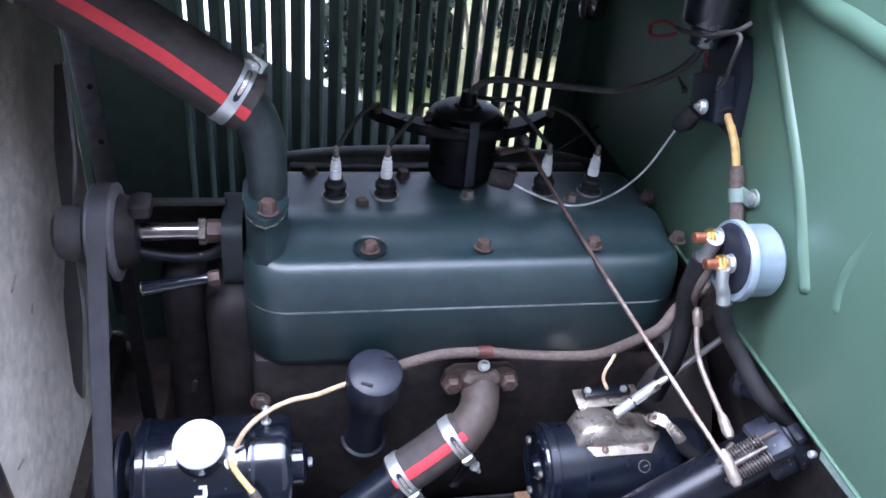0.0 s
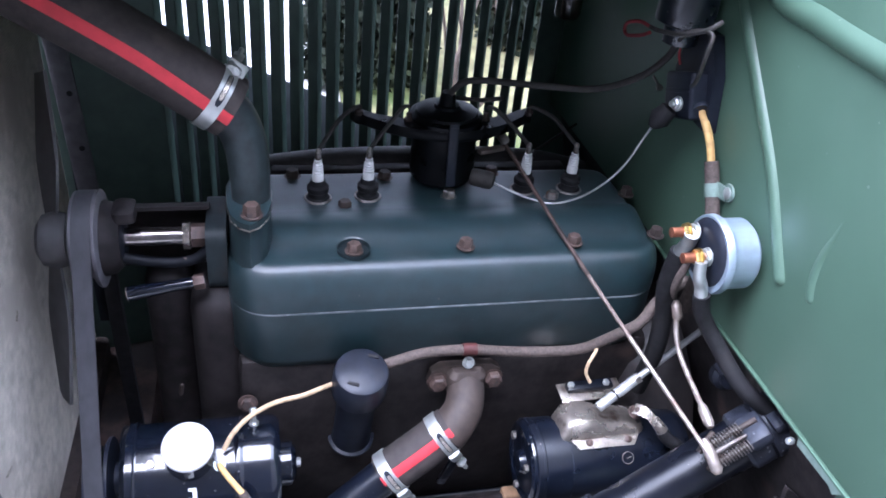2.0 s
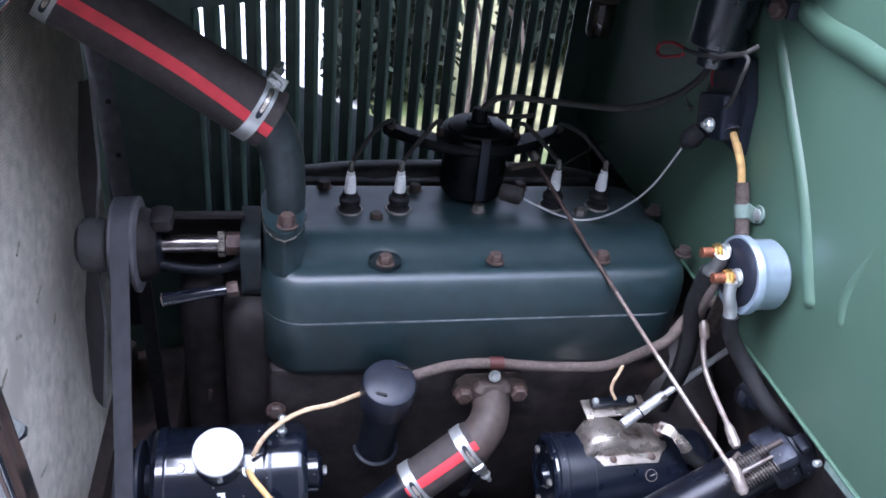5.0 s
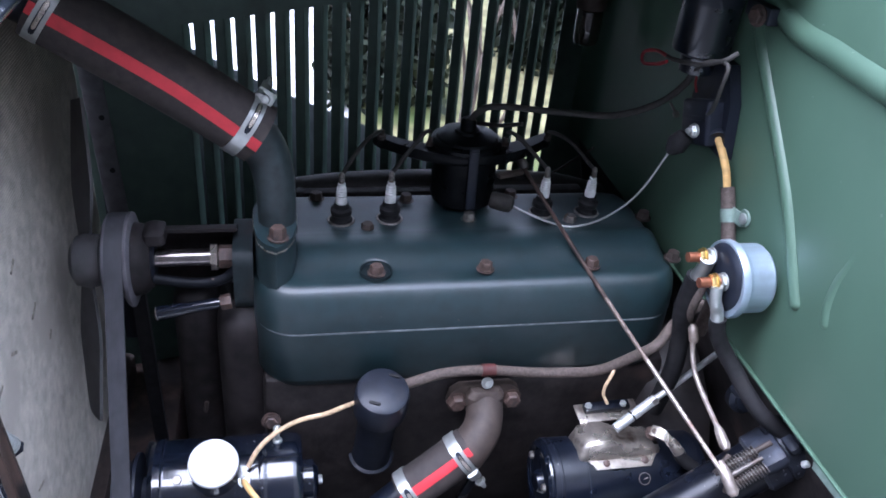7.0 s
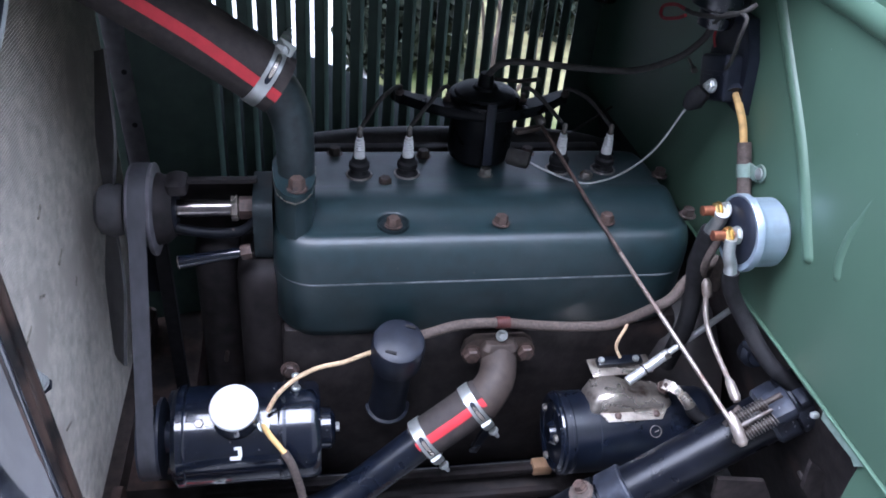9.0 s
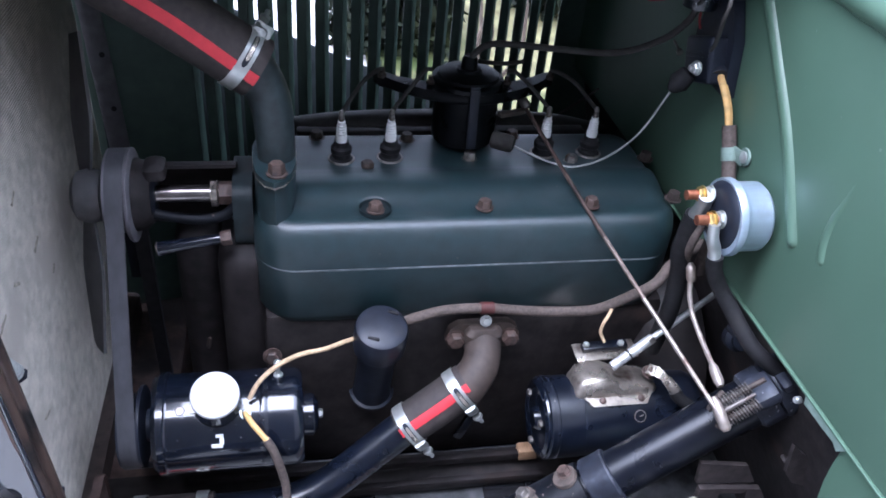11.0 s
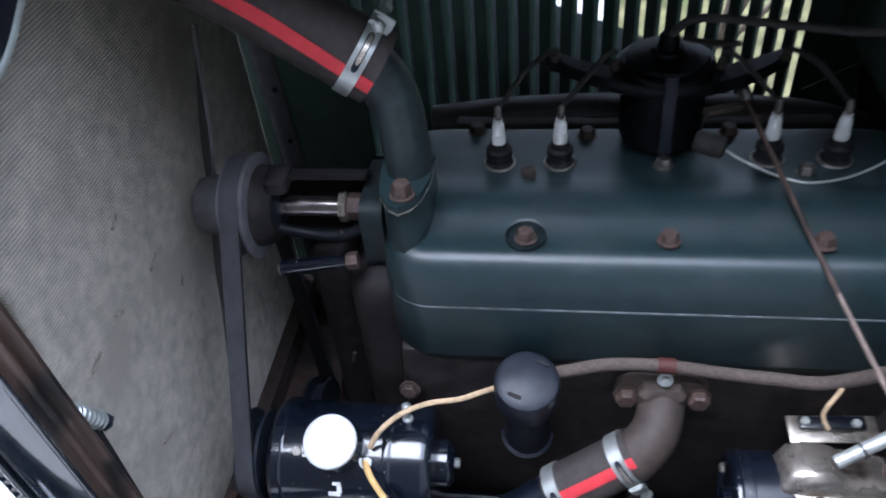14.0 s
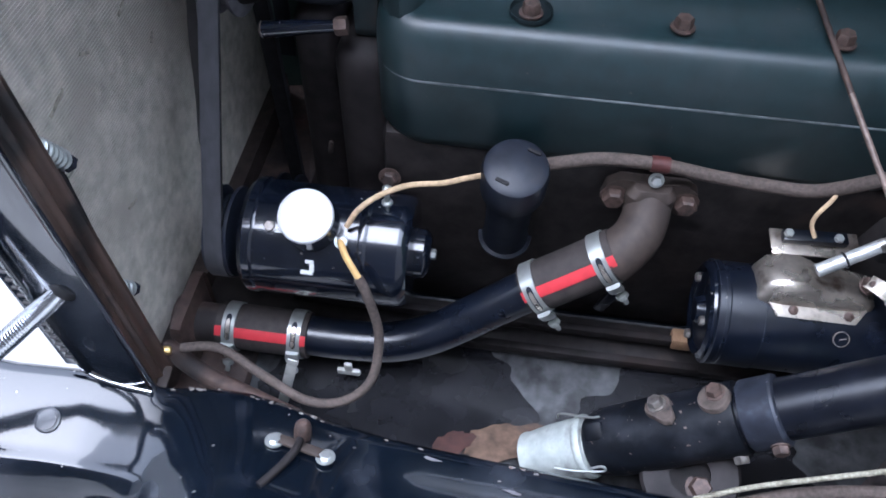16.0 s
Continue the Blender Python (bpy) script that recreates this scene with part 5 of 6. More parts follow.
part("bail", tube([on_column(0.058, -140, 0.036), on_column(0.066, -122, 0.039), on_column(0.08, -108, 0.039), on_column(0.1, -92, 0.038), on_column(0.114, -84, 0.038), on_column(0.121, -82, 0.039)], 0.0013, 8), ZINC, column, "bright hooked bail wire")
part("boss", box(on_column(0.113, -62, 0.033), (0.022, 0.02, 0.012), turn=(30, -36, 0), bevel=0.004), WORN_BLACK, column)
part("bracket", lathe([(0.02, 0), (0.046, 0), (0.049, 0.003), (0.046, 0.008), (0.02, 0.008), (0.02, 0)], (0.074, -0.28, 0.56), (-0.2, -0.35, 1), 28), COVER_BROWN, column, "rusty ring bracket")
part("bracket_bolt", hexbolt((0.084, -0.29, 0.556), (-0.1, -0.35, 1), 0.011, 0.014, 0.014), RUST_BOLT, column)
part("collar", lathe([(0.031, CL - 0.016), (0.035, CL - 0.012), (0.035, CL + 0.012), (0.033, CL + 0.014), (0.036, CL + 0.016), (0.036, CL + 0.05), (0.033, CL + 0.055)], C0, CA, 24), COLLAR_BLUE, column)
up = (V(-0.35, -0.5, 0.8) - CA * CA.dot(V(-0.35, -0.5, 0.8))).normalized()
for k in (-1, 1):
    o = up * 0.053 + up.cross(CA) * 0.0098 * k
    part("spring", coil(C0 + CA * (CL - 0.047) + o, C0 + CA * (CL - 0.008) + o, 0.007, 11, 0.0009), SPRING_STEEL, column, "small coil spring")
    part("spring_rod", tube([C0 + CA * (CL - 0.06) + o, C0 + CA * (CL + 0.012) + o], 0.0035, 10, smooth=False), IRON, column)
    tip = V(0.224, -0.283, 0.772) if k < 0 else V(0.234, -0.246, 0.792)
    part("lever", tube([C0 + CA * (CL - 0.06) + o, tip + V(0.006, 0, -0.004)], 0.0036, 10), IRON, column)
part("spring_plate", tube([C0 + CA * (CL - 0.048) + up * 0.058, C0 + CA * (CL - 0.006) + up * 0.058], (0.004, 0.0022), 10, smooth=False), SPRING_STEEL, column, "pale flat bar between the springs")
part("lug", box(C0 + CA * (CL + 0.004) + up * 0.045, (0.03, 0.04, 0.022), turn=(0, -36, 0), bevel=0.007), COLLAR_BLUE, column)
part("lug", box(C0 + CA * (CL + 0.03) + up * 0.036, (0.014, 0.03, 0.014), turn=(0, -36, 0), bevel=0.005), COLLAR_BLUE, column)

spark = thing("spark_rod", (0.224, -0.285, 0.775), "thin bare steel spark control rod across the engine", "rod", "control rods")
part("bar", tube([(0.079, 0.166, 0.954), (0.093, 0.125, 0.937), (0.12, 0.036, 0.902), (0.147, -0.05, 0.869)], 0.0028, 10, step=10), RUST, spark, "rusty brown upper length")
part("bar", tube([(0.147, -0.05, 0.869), (0.162, -0.096, 0.8515), (0.175, -0.135, 0.8368)], 0.0028, 10, step=10), ROD_BROWN, spark, "browned middle length")
part("bar", tube([(0.175, -0.135, 0.8368), (0.197, -0.2, 0.8122), (0.222, -0.275, 0.784)], 0.0028, 10, step=10), ROD_STEEL, spark)
part("ball_end", lathe([(0.003, -0.006), (0.0055, 0), (0.0068, 0.012), (0.0065, 0.03), (0.004, 0.034)], (0.2225, -0.262, 0.789), (0.1, -0.5, -0.3), 14), ROD_STEEL, spark, "socket end")
part("ball_end", lathe([(0.0045, 0), (0.007, 0.004), (0.007, 0.02), (0.004, 0.024)], (0.0785, 0.172, 0.958), (0.33, -0.85, -0.38), 14), BARE_BOLT, spark, "socket end")
thr = thing("throttle_rod", (0.234, -0.244, 0.796), "short bare steel throttle rod beside the column", "rod", "control rods")
part("bar", tube([(0.2355, -0.117, 0.866), (0.232, -0.14, 0.838), (0.233, -0.165, 0.82), (0.234, -0.23, 0.802)], 0.0032, 10), ROD_STEEL, thr)
part("ball_end", lathe([(0.003, 0), (0.0055, 0.006), (0.0062, 0.024), (0.004, 0.03)], (0.2338, -0.218, 0.806), (0, -0.95, -0.3), 14), ROD_STEEL, thr, "socket end")
part("ball_end", lathe([(0.003, 0), (0.006, 0.006), (0.006, 0.02), (0.004, 0.024)], (0.2355, -0.112, 0.872), (0, -0.6, -0.8), 14), ROD_STEEL, thr, "socket end")

# ---- solenoid ----
SOX, SOY, SOZ = 0.226, -0.145, 0.964
sol = thing("starter_solenoid", (FW, SOY, SOZ - 0.04), "round zinc starter solenoid with two copper studs", "solenoid")
part("can", lathe([(0.03, 0.006), (0.0435, 0.006), (0.0445, 0.009), (0.0445, 0.0145), (0.041, 0.018), (0.0395, 0.022), (0.0395, 0.046), (0.036, 0.05), (0.02, 0.051), (0.02, 0.0585)], (SOX, SOY, SOZ - 0.003), (1, 0, 0), 44), SOLENOID_CAN, sol)
part("face", lathe([(0.0002, 0.0), (0.028, 0.0), (0.036, 0.003), (0.04, 0.008)], (SOX, SOY, SOZ), (1, 0, 0), 40), BLACK_SATIN, sol, "black moulded end face")
for y, z in ((-0.126, 0.979), (-0.16, 0.968)):
    part("stud", lathe([(0.0058, 0), (0.0058, 0.03), (0.0045, 0.032)], (SOX - 0.032, y, z), (1, 0, 0), 16), COPPER, sol, "copper stud")
    part("nut", hexbolt((SOX - 0.012, y, z), (-1, 0, 0), 0.0092, 0.007, 0.0105), BRASS, sol)
    part("nut", hexbolt((SOX - 0.002, y, z), (-1, 0, 0), 0.0092, 0.006, 0.0105), ZINC, sol)


def cable(name, pts, r, mat, label, category="cable", group="", extra=()):
    ob = thing(name, pts[len(pts) // 2], label, category, group)
    part("sheath", tube(pts, r, 14), mat, ob)
    for nm, bm, mt, lb in extra:
        part(nm, bm, mt, ob, lb)
    return ob


cable("battery_cable", [(0.224, -0.17, 0.925), (0.23, -0.17, 0.903), (0.243, -0.174, 0.88), (0.256, -0.188, 0.86), (0.266, -0.208, 0.843), (0.281, -0.228, 0.826), (0.32, -0.245, 0.8)], 0.0095, BLACK_RUBBER, "thick black battery cable from the solenoid", group="solenoid cables",
      extra=[("lug", tube([(0.212, -0.168, 0.968), (0.214, -0.17, 0.95), (0.221, -0.169, 0.935), (0.224, -0.17, 0.922)], (0.0065, 0.0078), 12), ZINC, "bright cable lug")])
cable("starter_cable", [(0.219, -0.115, 0.945), (0.22, -0.11, 0.918), (0.222, -0.105, 0.885), (0.232, -0.1, 0.847), (0.236, -0.1, 0.786), (0.24, -0.08, 0.7)], 0.0115, BLACK_RUBBER, "thick black cable from solenoid down to starter", group="solenoid cables",
      extra=[("lug", tube([(0.214, -0.134, 0.982), (0.217, -0.128, 0.966), (0.219, -0.116, 0.945)], (0.0085, 0.0085), 12), ZINC, "bright cable lug")])
cable("firewall_cable", [(0.226, -0.125, 0.94), (0.223, -0.12, 0.9), (0.24, -0.1, 0.86), (0.27, -0.08, 0.82)], 0.005, LOOM, "thin brown cloth-covered cable behind the solenoid", group="solenoid cables")

cable("starter_lead", [(0.247, -0.151, 0.689), (0.254, -0.156, 0.68), (0.272, -0.162, 0.668), (0.3, -0.17, 0.645)], 0.0085, BLACK_RUBBER, "thick black lead at the starter switch terminal", group="solenoid cables")
knob = thing("switch_knob", (0.312, -0.14, 0.768), "small black moulded switch by the steering column", "switch")
part("body", lathe([(0.012, 0), (0.017, 0.004), (0.017, 0.018), (0.011, 0.024), (0.011, 0.032)], (0.315, -0.135, 0.768), (-0.2, -0.8, 0.4), 18), BLACK_SATIN, knob)
part("arm", box((0.308, -0.15, 0.788), (0.02, 0.03, 0.012), turn=(20, 0, 30), bevel=0.004), BLACK_SATIN, knob)

# ---- terminal box, coil and loom on the firewall ----
tbox = thing("terminal_box", (FW, 0.0, 1.03), "black moulded terminal box on the firewall", "terminal box")
part("body", box((0.2675, 0.031, 1.073), (0.035, 0.065, 0.056), turn=(-20, 0, 0), bevel=0.005, segs=3), BLACK_SATIN, tbox)
part("cover_lip", box((0.2675, 0.033, 1.078), (0.037, 0.058, 0.006), turn=(-20, 0, 0), bevel=0.002), BLACK_SATIN, tbox)
part("spout", lathe([(0.011, 0), (0.0125, 0.012), (0.0115, 0.014), (0.008, 0.013)], (0.267, 0.008, 1.07), (-0.15, -1, -0.3), 20), BLACK_SATIN, tbox)
part("stud", hexbolt((0.243, 0.012, 1.07), (-1, -0.2, 0.1), 0.007, 0.007, 0.009, stud=0.005), ZINC, tbox, "bright terminal stud")
part("boot", lathe([(0.005, 0), (0.011, 0.004), (0.0135, 0.02), (0.008, 0.03), (0.004, 0.034)], (0.242, 0.022, 1.062), (-0.55, 0.1, -0.8), 18), BLACK_RUBBER, tbox)
part("stud", lathe([(0.0042, -0.002), (0.0042, 0.003), (0.0018, 0.004), (0.0018, 0.022), (0.001, 0.024)], (0.252, 0.08, 1.062), (0.0, 0.95, 0.3), 10), BARE_BOLT, tbox)
part("backing", prism([(-0.018, 1.045), (0.078, 1.05), (0.085, 1.09), (0.07, 1.15), (0.02, 1.15), (-0.005, 1.11)], (0.27, 0, 0), (0, 1, 0), (0, 0, 1), 0.014), BLACK_SATIN, tbox, "black backing plate")
coil_ob = thing("ignition_coil", (0.25, 0.055, 1.11), "black ignition coil hanging on the firewall", "ignition coil")
part("can", lathe([(0.012, -0.022), (0.02, -0.02), (0.022, 0.0), (0.034, 0.006), (0.0345, 0.012), (0.034, 0.15), (0.02, 0.155)], (0.248, 0.055, 1.15), (0, 0, 1), 32), BLACK_GLOSS, coil_ob)
part("band", lathe([(0.0345, 0), (0.0356, 0), (0.0356, 0.012), (0.0345, 0.012)], (0.248, 0.055, 1.215), (0, 0, 1), 32), BLACK_SATIN, coil_ob)
part("bracket", box((0.275, -0.01, 1.222), (0.02, 0.05, 0.02), bevel=0.004), BLACK_SATIN, coil_ob)
part("bracket_bolt", hexbolt((0.262, -0.02, 1.22), (-1, -0.3, 0), 0.009, 0.008, 0.012), RUST_BOLT, coil_ob)
part("lead", tube([(0.2, 0.041, 1.152), (0.2, 0.02, 1.155), (0.2, -0.03, 1.168), (0.2, -0.078, 1.189), (0.21, -0.085, 1.2)], 0.0026, 8), GREY_WIRE, coil_ob)
part("tag", tube([(0.2, 0.041, 1.152), (0.2, 0.07, 1.149), (0.2, 0.1, 1.138), (0.2, 0.106, 1.128), (0.2, 0.095, 1.124), (0.2, 0.06, 1.136), (0.2, 0.04, 1.146)], 0.0022, 8), DIM_RED, coil_ob, "red wire loop")
part("lead", tube([(0.205, -0.02, 1.158), (0.2, -0.05, 1.178), (0.2, -0.088, 1.188), (0.2, -0.088, 1.165), (0.215, -0.06, 1.13), (0.235, -0.02, 1.105)], 0.0022, 8), GREY_WIRE, coil_ob)
part("tag", tube([(0.25, 0.051, 1.124), (0.249, 0.048, 1.116), (0.25, 0.042, 1.107)], 0.0016, 8), DIM_RED, coil_ob, "short red wire end")
loom = thing("firewall_loom", (0.272, -0.05, 0.99), "brown cloth loom with yellow wires clipped to firewall", "wiring loom")
part("wire", tube([(0.266, -0.004, 1.067), (0.267, -0.014, 1.06), (0.27, -0.033, 1.04), (0.273, -0.045, 1.016)], 0.0043, 10), YELLOW, loom, "yellow wire")
part("wire", tube([(0.27, -0.004, 1.066), (0.271, -0.013, 1.058), (0.274, -0.031, 1.038), (0.276, -0.043, 1.014)], 0.0036, 10), YELLOW, loom, "yellow wire")
part("sleeve", tube([(0.273, -0.043, 1.022), (0.274, -0.055, 1.0), (0.274, -0.07, 0.975), (0.27, -0.09, 0.945), (0.262, -0.1, 0.9), (0.264, -0.09, 0.84)], 0.0085, 14), LOOM, loom)
part("clip", lathe([(0.0088, -0.008), (0.01, -0.008), (0.01, 0.008), (0.0088, 0.008)], (0.2745, -0.06, 0.9925), (0, -0.5, -0.85), 22), CLIP_PAINT, loom, "bare metal clip")
part("clip_tab", lathe([(0.0105, 0), (0.011, 0.001), (0.0105, 0.0028), (0.0002, 0.003)], (0.2835, -0.08, 1.0), (-1, 0, 0), 22), CLIP_PAINT, loom)
part("clip_strap", box((0.2785, -0.071, 0.9965), (0.003, 0.02, 0.017), turn=(0, 0, 14), bevel=0.001), CLIP_PAINT, loom)
part("clip_screw", lathe([(0.007, 0), (0.007, 0.002), (0.003, 0.004)], (0.2805, -0.081, 1.0), (-1, 0, 0), 14), ZINC, loom)

# ---- distributor ----
DX, DY = 0.003, 0.175
dist = thing("distributor", (DX, DY, 0.885), "black distributor with long side arms and a spring clip", "distributor")
part("body", lathe([(0.03, 0.0), (0.036, 0.004), (0.043, 0.006), (0.0445, 0.01), (0.045, 0.02), (0.0445, 0.082)], (DX, DY, 0.888), (0, 0, 1), 40), BAKELITE, dist)
part("cap", lathe([(0.046, 0.0), (0.0495, 0.002), (0.0495, 0.007), (0.046, 0.0095), (0.043, 0.01), (0.041, 0.0135), (0.03, 0.0165), (0.018, 0.0175), (0.016, 0.021), (0.0002, 0.022)], (DX, DY, 0.9765), (0, 0, 1), 44), BAKELITE, dist, "low domed black distributor cap")
boat = []
for k in range(33):
    x = -0.122 + 0.248 * k / 32
    q = min(1.0, abs(x - 0.002) / 0.118)
    boat.append((x, 0.008 - 0.06 * max(0.0, math.cos(q * math.pi / 2)) ** 0.8))
boat += [(0.13, 0.018), (0.124, 0.026), (0.092, 0.006), (0.05, -0.012), (0.0, -0.02), (-0.05, -0.012), (-0.092, 0.006), (-0.118, 0.026), (-0.127, 0.018)]
hull = bmesh.new()
loft(hull, [[V(DX + a * (1 - sh), DY + 0.006 + b * (1 - sh), z) for a, b in boat] for z, sh in ((0.9625, 0.04), (0.964, 0.01), (0.967, 0.0), (0.975, 0.0), (0.978, 0.02))])
part("arm_plate", hull, BAKELITE, dist, "black boat-shaped lead plate")
for x, y in ((-0.113, 0.191), (-0.05, 0.167), (0.056, 0.167), (0.124, 0.187)):
    part("terminal", lathe([(0.006, 0), (0.006, 0.005), (0.0035, 0.007), (0.0035, 0.013)], (x, y, 0.976), (0, 0, 1), 12), IRON, dist)
part("clip", box((DX, DY - 0.0535, 0.948), (0.013, 0.003, 0.088), turn=(-5, 0, 0), bevel=0.001), BLACK_SATIN, dist, "flat spring clip")
part("clip_hook", box((DX, DY - 0.046, 0.985), (0.0125, 0.014, 0.003), turn=(-25, 0, 0), bevel=0.001), BLACK_SATIN, dist)
part("tower", lathe([(0.0115, 0), (0.0105, 0.014), (0.008, 0.018)], (DX, DY, 0.997), (0, 0, 1), 20), BAKELITE, dist)
part("timing_arm", box((0.058, 0.13, 0.952), (0.04, 0.01, 0.006), turn=(0, 0, 20), bevel=0.0015), IRON, dist)
hose = cable("ignition_lead", [(DX + 0.002, DY, 1.01), (0.008, 0.164, 1.024), (0.022, 0.158, 1.037), (0.05, 0.145, 1.043), (0.11, 0.12, 1.047), (0.17, 0.085, 1.058), (0.215, 0.065, 1.083), (0.24, 0.058, 1.11), (0.247, 0.056, 1.13)], 0.0043, GREY_WIRE, "grey high-tension lead from coil to distributor")
cable("ignition_lead", [(0.06, 0.12, 1.03), (0.045, 0.16, 1.01), (0.02, 0.19, 1.0)], 0.003, GREY_WIRE, "thin dark lead behind the distributor")

# ---- spark plugs and leads ----
plug = thing("spark_plug", (-0.172, 0.125, ZT), "white ceramic spark plug in a black adapter", "spark plug", "spark plugs")
b0 = V(-0.172, 0.125, ZT)
part("adapter", lathe([(0.0155, 0.0), (0.0155, 0.003), (0.013, 0.005), (0.0125, 0.011), (0.0142, 0.013), (0.0142, 0.019), (0.0108, 0.022), (0.0098, 0.028)], b0, (0, 0, 1), 22), BLACK_RUBBER, plug)
part("insulator", lathe([(0.0072, 0.024), (0.0077, 0.028), (0.0078, 0.036), (0.0062, 0.0385), (0.0074, 0.0402), (0.0054, 0.0422), (0.0071, 0.0438), (0.0052, 0.0457), (0.0069, 0.0473), (0.005, 0.0492), (0.0066, 0.0508), (0.005, 0.0528), (0.0052, 0.057)], b0, (0, 0, 1), 20), CERAMIC, plug, "white ribbed ceramic insulator")
part("tip", lathe([(0.0036, 0.058), (0.0042, 0.062), (0.003, 0.065), (0.0042, 0.067), (0.0034, 0.071), (0.0015, 0.073)], b0, (0, 0, 1), 14), BARE_BOLT, plug)
part("washer", lathe([(0.0175, 0.0), (0.0185, 0.001), (0.0175, 0.0025)], b0, (0, 0, 1), 22), BARE_BOLT, plug)
for x, y in ((-0.106, 0.127), (0.113, 0.135), (0.181, 0.134)):
    copy_thing(plug, Matrix.Translation((x, y, ZT)))
for x0, x1, y0, y1, z1 in ((-0.172, -0.113, 0.128, 0.191, 0.986), (-0.106, -0.05, 0.13, 0.167, 0.996), (0.113, 0.056, 0.138, 0.167, 0.994), (0.181, 0.124, 0.137, 0.187, 0.986)):
    dx, dy = x1 - x0, y1 - y0
    cable("plug_lead", [(x0 + dx * 0.02, y0, 0.955), (x0 + dx * 0.14, y0 + dy * 0.14, 0.962), (x0 + dx * 0.5, y0 + dy * 0.5, 0.982), (x0 + dx * 0.84, y0 + dy * 0.84, z1 + 0.003), (x1, y1, z1 + 0.002)], 0.0029, GREY_WIRE, "thin grey plug lead bent over to the distributor", group="plug leads")
cable("dip_wire", [(0.062, 0.128, 0.905), (0.085, 0.11, 0.9), (0.115, 0.096, 0.893), (0.145, 0.083, 0.894), (0.178, 0.063, 0.92), (0.206, 0.043, 0.967), (0.226, 0.03, 1.03)], 0.0015, ZINC, "bare silver wire hanging between box and engine", "wire",
      extra=[("knob", lathe([(0.006, 0), (0.0115, 0.003), (0.0125, 0.012), (0.012, 0.03), (0.009, 0.034)], (0.067, 0.126, 0.905), (-0.9, 0.3, 0.12), 20), GREY_WIRE, "grey rubber end boot")])
cable("bare_rod", [(0.24, 0.47, 0.77), (0.247, 0.4416, 0.795), (0.263, 0.335, 0.892)], 0.002, IRON, "thin bare rod beyond the engine", "rod")

manifold = thing("exhaust_manifold", (-0.1, 0.23, 0.84), "dark rusty manifold along the far side of the engine", "manifold")
part("casting", tube([(-0.26, 0.235, 0.862), (-0.15, 0.24, 0.872), (0.0, 0.245, 0.872), (0.15, 0.24, 0.868), (0.24, 0.235, 0.85)], 0.026, 16), BLOCK_IRON, manifold)
part("flange", box((-0.13, 0.215, 0.876), (0.2, 0.02, 0.02), bevel=0.004), BLOCK_IRON, manifold)
part("flange", box((0.12, 0.215, 0.876), (0.16, 0.02, 0.02), bevel=0.004), BLOCK_IRON, manifold)

# ---- generator wires ----
cable("generator_wire", [(-0.297, -0.132, 0.706), (-0.285, -0.123, 0.724), (-0.265, -0.108, 0.733), (-0.237, -0.1, 0.743), (-0.205, -0.095, 0.746), (-0.185, -0.086, 0.746), (-0.15, -0.06, 0.735)], 0.003, TAN, "tan cloth-covered wire from the generator", "wire", "generator wires")
cable("generator_wire", [(-0.303, -0.14, 0.692), (-0.293, -0.158, 0.69), (-0.277, -0.175, 0.679)], 0.0035, YELLOW, "yellow wire end in a brown loom below generator", "wire", "generator wires",
      extra=[("sleeve", tube([(-0.278, -0.174, 0.68), (-0.268, -0.182, 0.66), (-0.257, -0.192, 0.605), (-0.262, -0.22, 0.56), (-0.29, -0.24, 0.54), (-0.33, -0.245, 0.54), (-0.38, -0.23, 0.555), (-0.43, -0.215, 0.575), (-0.47, -0.222, 0.578)], 0.0052, 12), LOOM, "brown cloth sleeve")])

# ---- frame, pan and wing ----
rail = thing("frame_rail", (-0.2, -0.3, 0.42), "chipped glossy black chassis rail beside the engine", "chassis rail")
RAIL = ((-0.47, -0.262, 0.56), (-0.43, -0.256, 0.562), (-0.39, -0.257, 0.563), (-0.34, -0.266, 0.564), (-0.3, -0.276, 0.563), (-0.23, -0.286, 0.561), (-0.16, -0.292, 0.56), (-0.07, -0.297, 0.559), (0.02, -0.302, 0.558), (0.2, -0.306, 0.556), (0.42, -0.31, 0.55))
ap = bmesh.new()
loft(ap, [[V(x, yi + 0.001, z - 0.12), V(x, yi + 0.001, z - 0.006), V(x, yi - 0.03, z - 0.008), V(x, yi - 0.03, z - 0.012), V(x, yi - 0.004, z - 0.012), V(x, yi - 0.004, z - 0.12)] for x, yi, z in RAIL])
part("flange", ap, FENDER_BLACK, rail, sharp=60)
random.seed(5)
for k in range(26):
    f = random.random()
    a = int(f * (len(RAIL) - 4))
    t = random.random()
    p0, p1 = Vector(RAIL[a]), Vector(RAIL[a + 1])
    c = p0.lerp(p1, t) + V(0, -random.choice((0.002, 0.003, 0.004, 0.02, 0.035)), 0.0016)
    s = random.uniform(0.001, 0.0035)
    bm = prism([(s * random.uniform(0.6, 1.6) * math.cos(q), s * 0.5 * random.uniform(0.6, 1.4) * math.sin(q)) for q in (0.3, 1.2, 2.2, 3.1, 4.2, 5.4)], c, (1, -0.15, 0), (0.15, 1, 0), 0.0006)
    part("chip", bm, BARE_BOLT, rail, "bare metal paint chip")
